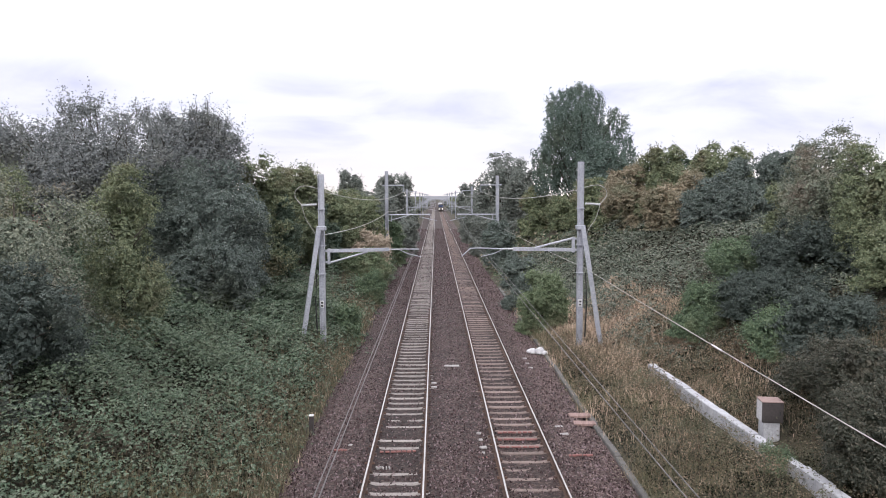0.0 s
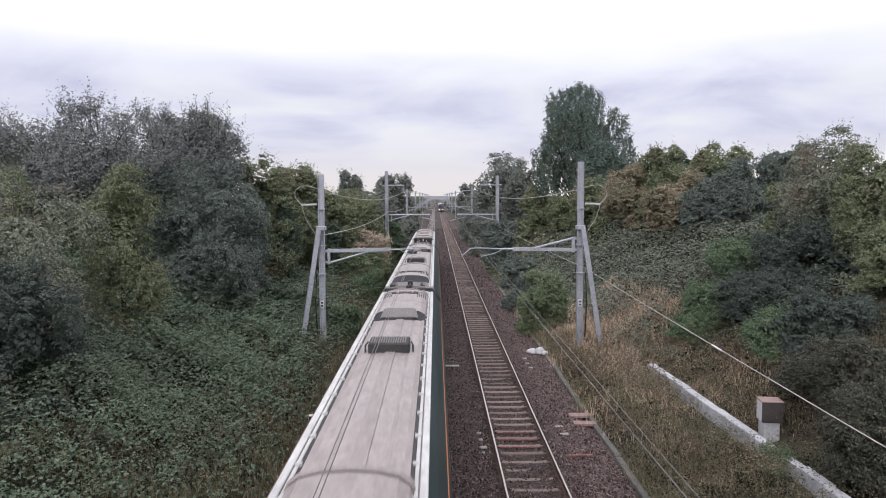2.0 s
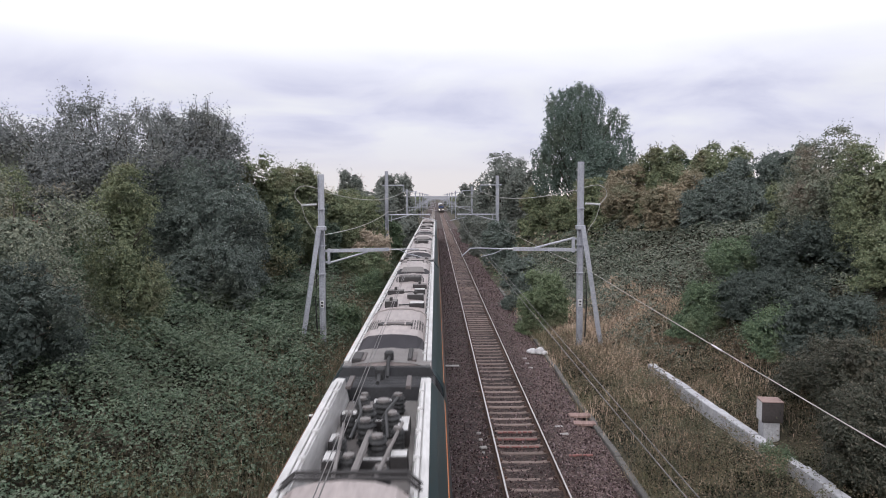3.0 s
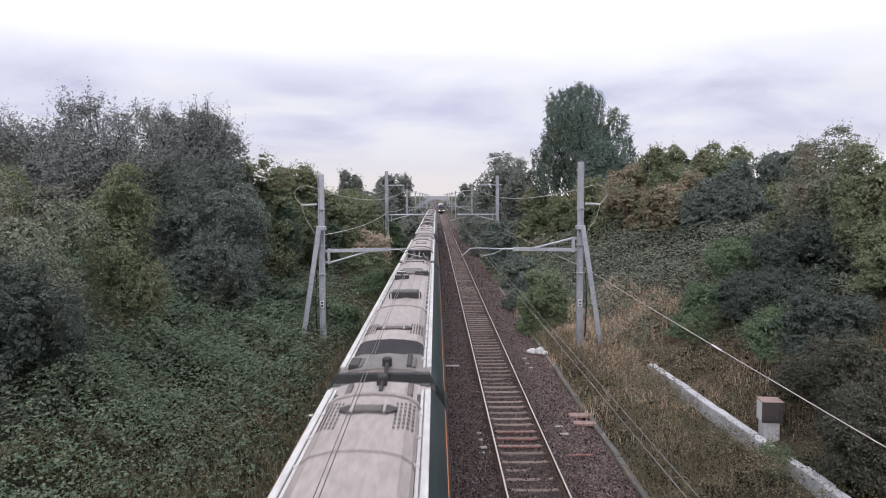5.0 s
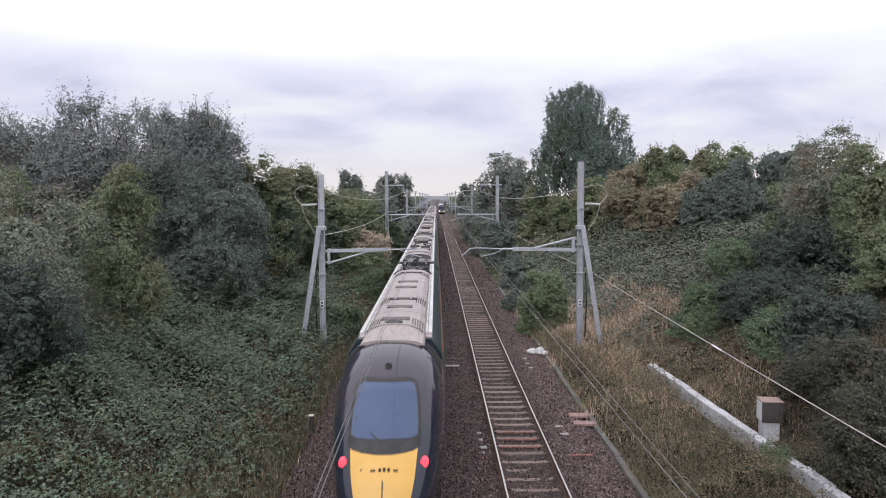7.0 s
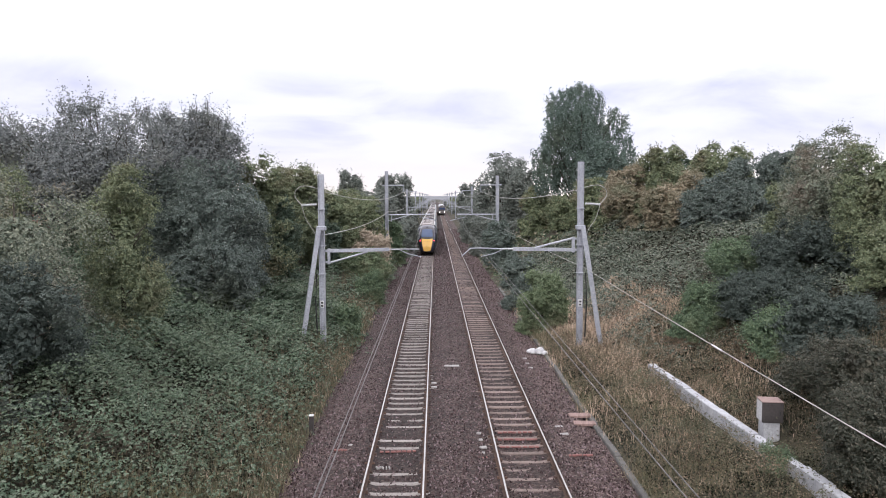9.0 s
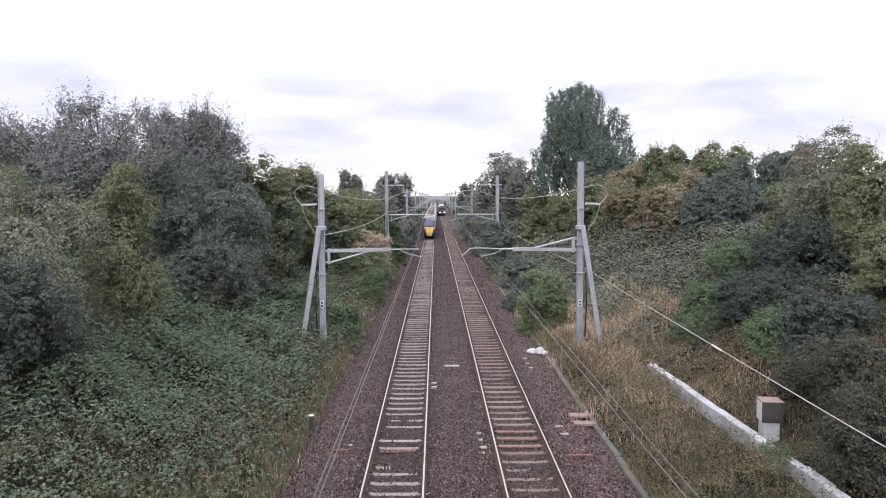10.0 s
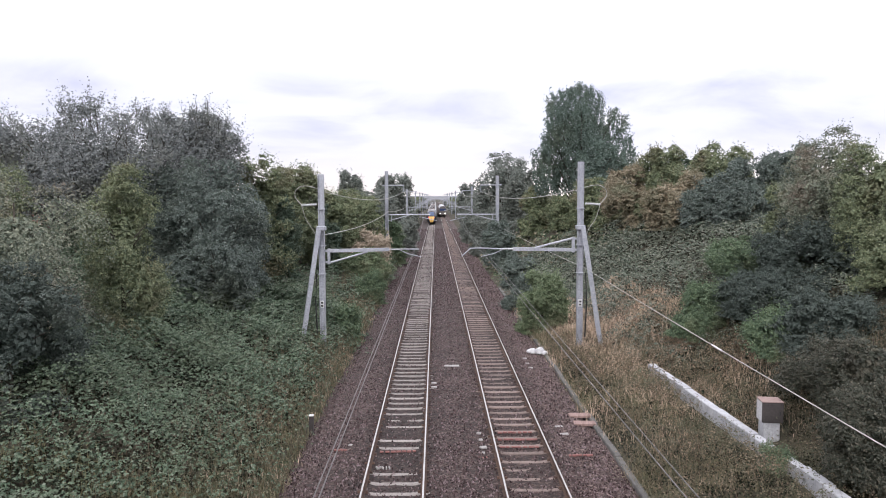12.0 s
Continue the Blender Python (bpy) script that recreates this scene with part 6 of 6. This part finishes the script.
def nose_patch(name, edges, mat, t, label, off=0.012, n=16, m=14):
    """A panel that follows the nose; edges: half widths by height."""
    zs = np.linspace(edges[0][0], edges[-1][0], m)
    bm = bmesh.new()
    rows = []
    for z in zs:
        hw = float(np.interp(z, [e[0] for e in edges], [e[1] for e in edges]))
        rows.append([bm.verts.new((x, nose_y(x, z) + off, z + off * 0.6)) for x in np.linspace(-hw, hw, n)])
    for a, b in zip(rows, rows[1:]):
        for j in range(n - 1):
            bm.faces.new((a[j], a[j + 1], b[j + 1], b[j]))
    return part(name, bm, mat, t, label, smooth=True)


def build_nose(t):
    bm = bmesh.new()
    ys = [8.0, 8.6, 9.2, 9.8, 10.2, 10.6, 11.0, 11.4, 11.8, 12.1, 12.4, 12.65, 12.85, 12.97, 13.05]
    fs = loft(bm, [nose_section(y) for y in ys])
    # upper faces take a paler tone: some reflected sky is put into the colour
    for f in fs[:-2]:
        if f.calc_center_median().z > 2.35:
            f.material_index = 1
    nose = part("nose", bm, [M["nose_paint"], M["nose_shoulder"]], t, "glossy dark streamlined nose, shoulders paled for sky reflection", smooth=True)
    bm = bmesh.new()
    rod(bm, (0, nose_y(0, 3.3) - 0.12, 3.3), (0, nose_y(0, 3.3) + 0.02, 3.34), 0.085, 0.07, 14)
    part("top_lamp", bm, M["cowl"], nose, "unlit round lamp above the windscreen")
    nose_patch("windscreen", [(2.16, 0.58), (2.2, 0.70), (2.5, 0.70), (2.9, 0.65), (3.02, 0.6), (3.06, 0.5)], M["glass"], t, "curved windscreen, coloured blue for the reflected sky", 0.022, 20, 36)
    nose_patch("screen_surround", [(1.915, 0.18), (1.93, 0.4), (1.955, 0.6), (1.99, 0.72), (2.03, 0.76), (2.2, 0.765), (2.6, 0.755), (3.0, 0.7), (3.1, 0.6), (3.14, 0.45)], M["black"], nose, "black windscreen surround", 0.014, 24, 60)
    nose_patch("front_panel", [(0.46, 0.3), (0.52, 0.42), (1.0, 0.53), (1.5, 0.64), (1.98, 0.70)], M["yellow"], t, "warm yellow front panel", 0.01, 20, 30)
    nose_patch("coupler_door_line", [(0.66, 0.012), (1.5, 0.012)], M["black"], nose, "dark joint of the coupler doors", 0.016, 3)
    for x in (-0.83, 0.83):
        bm = bmesh.new()
        y = nose_y(x, 1.73)
        rod(bm, (x, y - 0.08, 1.73), (x * 1.01, y + 0.05, 1.73), 0.10, 0.085, 14)
        part("tail_lamp", bm, M["tail_light"], t, "glowing red tail lamp")
    # the maker's mark as plain shapes
    bm = bmesh.new()
    for x, w, h in ((-0.26, 0.09, 0.06), (-0.12, 0.05, 0.12), (-0.03, 0.05, 0.14), (0.06, 0.05, 0.12), (0.2, 0.1, 0.06)):
        y = nose_y(x, 1.66) + 0.012
        box(bm, x - w / 2, x + w / 2, y, y + 0.012, 1.66 - h / 2, 1.66 + h / 2)
    part("mark", bm, M["black"], nose, "small dark mark on the yellow panel")
    bm = bmesh.new()
    box(bm, 0.42, 0.46, nose_y(0.52, 1.64) + 0.01, nose_y(0.52, 1.64) + 0.02, 1.59, 1.69)
    part("socket", bm, M["black"], nose)
    bm = bmesh.new()
    tube(bm, [(0.05, nose_y(0.05, 2.1) + 0.03, 2.1), (0.25, nose_y(0.25, 2.25) + 0.03, 2.25), (0.62, nose_y(0.62, 2.5) + 0.03, 2.5)], 0.015)
    part("wiper", bm, M["black"], nose)
    bm = bmesh.new()
    for s in (-1, 1):
        box(bm, s * 0.6 - 0.3, s * 0.6 + 0.3, 9.0, 12.2, 0.15, 0.42, 0.05)
    part("skirt", bm, M["underframe"], t)


PAINT_LABEL = "dark green passenger carriage with pale equipment-covered roof"


def middle_car(kind):
    t = thing("railway_carriage", TL, 0, 0, {"a": "dark green carriage with pale roof and several roof boxes", "b": PAINT_LABEL, "c": "dark green carriage with pale roof and many small boxes"}[kind], "train carriage", "carriages of the passing train")
    car_shell(t, -L2, L2)
    roof_sheets(t, -6.6, 6.0)
    fairing(t, 5.6, 11.0, 0.7, 0.2, (("oval", 9.9), ("slats", 9.8)), plated=True)
    fairing(t, -11.1, -4.9 if kind == "a" else -6.2, 0.9, 0.3, (("oval", -9.0), ("slats", -8.8)))
    bm = bmesh.new()
    strip(bm, [(-0.95, 3.462), (-0.8, 3.482), (-0.5, 3.542), (0, 3.572), (0.5, 3.542), (0.8, 3.482), (0.95, 3.462)], (-L2 + 0.1, -10.9))
    part("end_deck", bm, M["box_top"], t, "dusty grey roof end beside the gangway")
    for x, w, ln in ((-0.68, 0.11, 0.7), (0.5, 0.05, 1.1)):
        bm = bmesh.new()
        box(bm, x - w, x + w, -L2 + 0.3, -L2 + 0.3 + ln, 3.48, 3.6, 0.02)
        part("junction_box", bm, M["box_dark"], t)
    grilled_box(t, {"a": -2.0, "b": 1.2, "c": 2.3}[kind])
    if kind == "a":
        small_box(t, 0.42, 5.7, 0.62, 0.5, 0.16, False)
        small_box(t, -0.5, 5.6, 0.42, 0.4, 0.14, False, True)
        small_box(t, -0.42, 4.0, 0.6, 0.6, 0.16)
    if kind == "c":
        small_box(t, 0.44, 0.2, 0.55, 0.45, 0.14)
        small_box(t, -0.42, -1.4, 0.6, 0.5, 0.12)
        small_box(t, 0.48, -1.3, 0.4, 0.4, 0.14, False, True)
        small_box(t, 0.36, -2.9, 0.58, 0.45, 0.16)
        small_box(t, -0.4, -4.6, 0.4, 0.6, 0.18)
        small_box(t, 0.45, -4.6, 0.5, 0.5, 0.12, False, True)
        for y in (-1.2, -4.4):
            bm = bmesh.new()
            tube(bm, [(-0.14, y, 3.58), (0.1, y + 0.02, 3.6), (0.3, y, 3.58)], 0.025)
            part("cable", bm, M["black"], t)
    gangway(t, L2, 1)
    gangway(t, -L2, -1)
    bogie(t, 8.5)
    bogie(t, -8.5)
    return t


def end_car():
    t = thing("railway_driving_carriage", TL, 0, 0, "dark green driving carriage with yellow nose and roof well", "train carriage", "carriages of the passing train")
    car_shell(t, -L2, 8.1, -6.5)
    fairing(t, -6.5, 9.3, 0.1, 1.4, (("oval", -5.1), ("slats", -4.9), ("hatch", -1.7), ("hatch", 0.0), ("oval", 3.1), ("slats", 3.2), ("hatch", 4.8), ("hatch", 7.0), ("round", 7.55), ("slats", 7.5)), False)
    pantograph_well(t, -L2 + 0.1, -6.5)
    gangway(t, -L2, -1)
    build_nose(t)
    bogie(t, 7.2)
    bogie(t, -8.5)
    return t


def far_train():
    """A dark train that comes slowly along the other track, far off."""
    M["far_dark"] = surface("dark_grey_front", (0.075, 0.065, 0.062), (0.12, 0.105, 0.1), 0.8, 0.4, 0.0, 20, 0.0)
    M["far_roof"] = surface("grey_blue_roof", (0.32, 0.33, 0.37), (0.42, 0.43, 0.47), 0.8, 0.5, 0.0, 20, 0.0)
    sec = [(-1.3, .5), (-1.35, 2.2), (-1.25, 3.0), (-.85, 3.55), (0, 3.75), (.85, 3.55), (1.25, 3.0), (1.35, 2.2), (1.3, .5)]
    cars = []
    for k in range(3):
        t = thing("railway_carriage", TR, 0, 0, "dark carriage of a distant oncoming train", "train carriage", "carriages of the distant train")
        bm = bmesh.new()
        fs = loft(bm, [[(a, y, b) for a, b in sec] for y in (-10, 10)])
        for f in fs[:-2]:
            if f.calc_center_median().z > 2.9:
                f.material_index = 1
        part("body", bm, [M["far_dark"], M["far_roof"]], t)
        bm = bmesh.new()
        box(bm, -1.0, 1.0, -9, 9, 0.2, 0.5)
        part("underframe", bm, M["underframe"], t)
        if k == 0:
            tagged(t, "dark-fronted leading carriage with lit white headlamps")
            bm = bmesh.new()
            box(bm, -1.05, 1.05, -10.06, -9.9, 2.1, 2.85, 0.03)
            part("windscreen", bm, M["glass"], t)
            bm = bmesh.new()
            box(bm, -1.2, 1.2, -10.04, -9.9, 0.95, 1.35, 0.03)
            part("front_band", bm, M["box_top"], t)
            for x in (-0.85, 0.85):
                bm = bmesh.new()
                rod(bm, (x, -10.12, 1.15), (x, -9.95, 1.15), 0.2, 0.2, 12)
                part("headlamp", bm, M["head_light"], t, "lit white headlamp")
        cars.append(t)
    return cars


V_TRAIN, PITCH = 38.7, 26.0
TAIL_AT = (7.2, 21.4)       # when and where the rear tip is
first_end, ca, cb, cc = end_car(), middle_car("a"), middle_car("b"), middle_car("c")
AWAY = pose(TL, 0, 0)
CARS = [first_end, ca, cb, cc, copy_thing(first_end, AWAY), copy_thing(first_end, AWAY), copy_thing(ca, AWAY), copy_thing(cb, AWAY), copy_thing(cc, AWAY), copy_thing(first_end, AWAY)]
FAR_CARS = far_train()
# ---- movement ----
def motions():
    for k, car in enumerate(CARS):
        rows = []
        for t in [0.6 * n for n in range(21)]:
            late = max(t - TAIL_AT[0], 0.0)
            # it slows down once it has passed
            y = TAIL_AT[1] + V_TRAIN * (t - TAIL_AT[0]) - 1.2 * late ** 2 + 0.06 * late ** 3 + 13.05 + PITCH * (9 - k)
            rows.append((t, pose(TL, y, 0, 0, 0, 180 if k in (4, 9) else 0)))
        walk(car, rows)
    for k, car in enumerate(FAR_CARS):
        walk(car, [(t, pose(TR, 355 - 7.6 * t + 20.6 * k, 0)) for t in (0.0, 6.0, 12.0)])


motions()
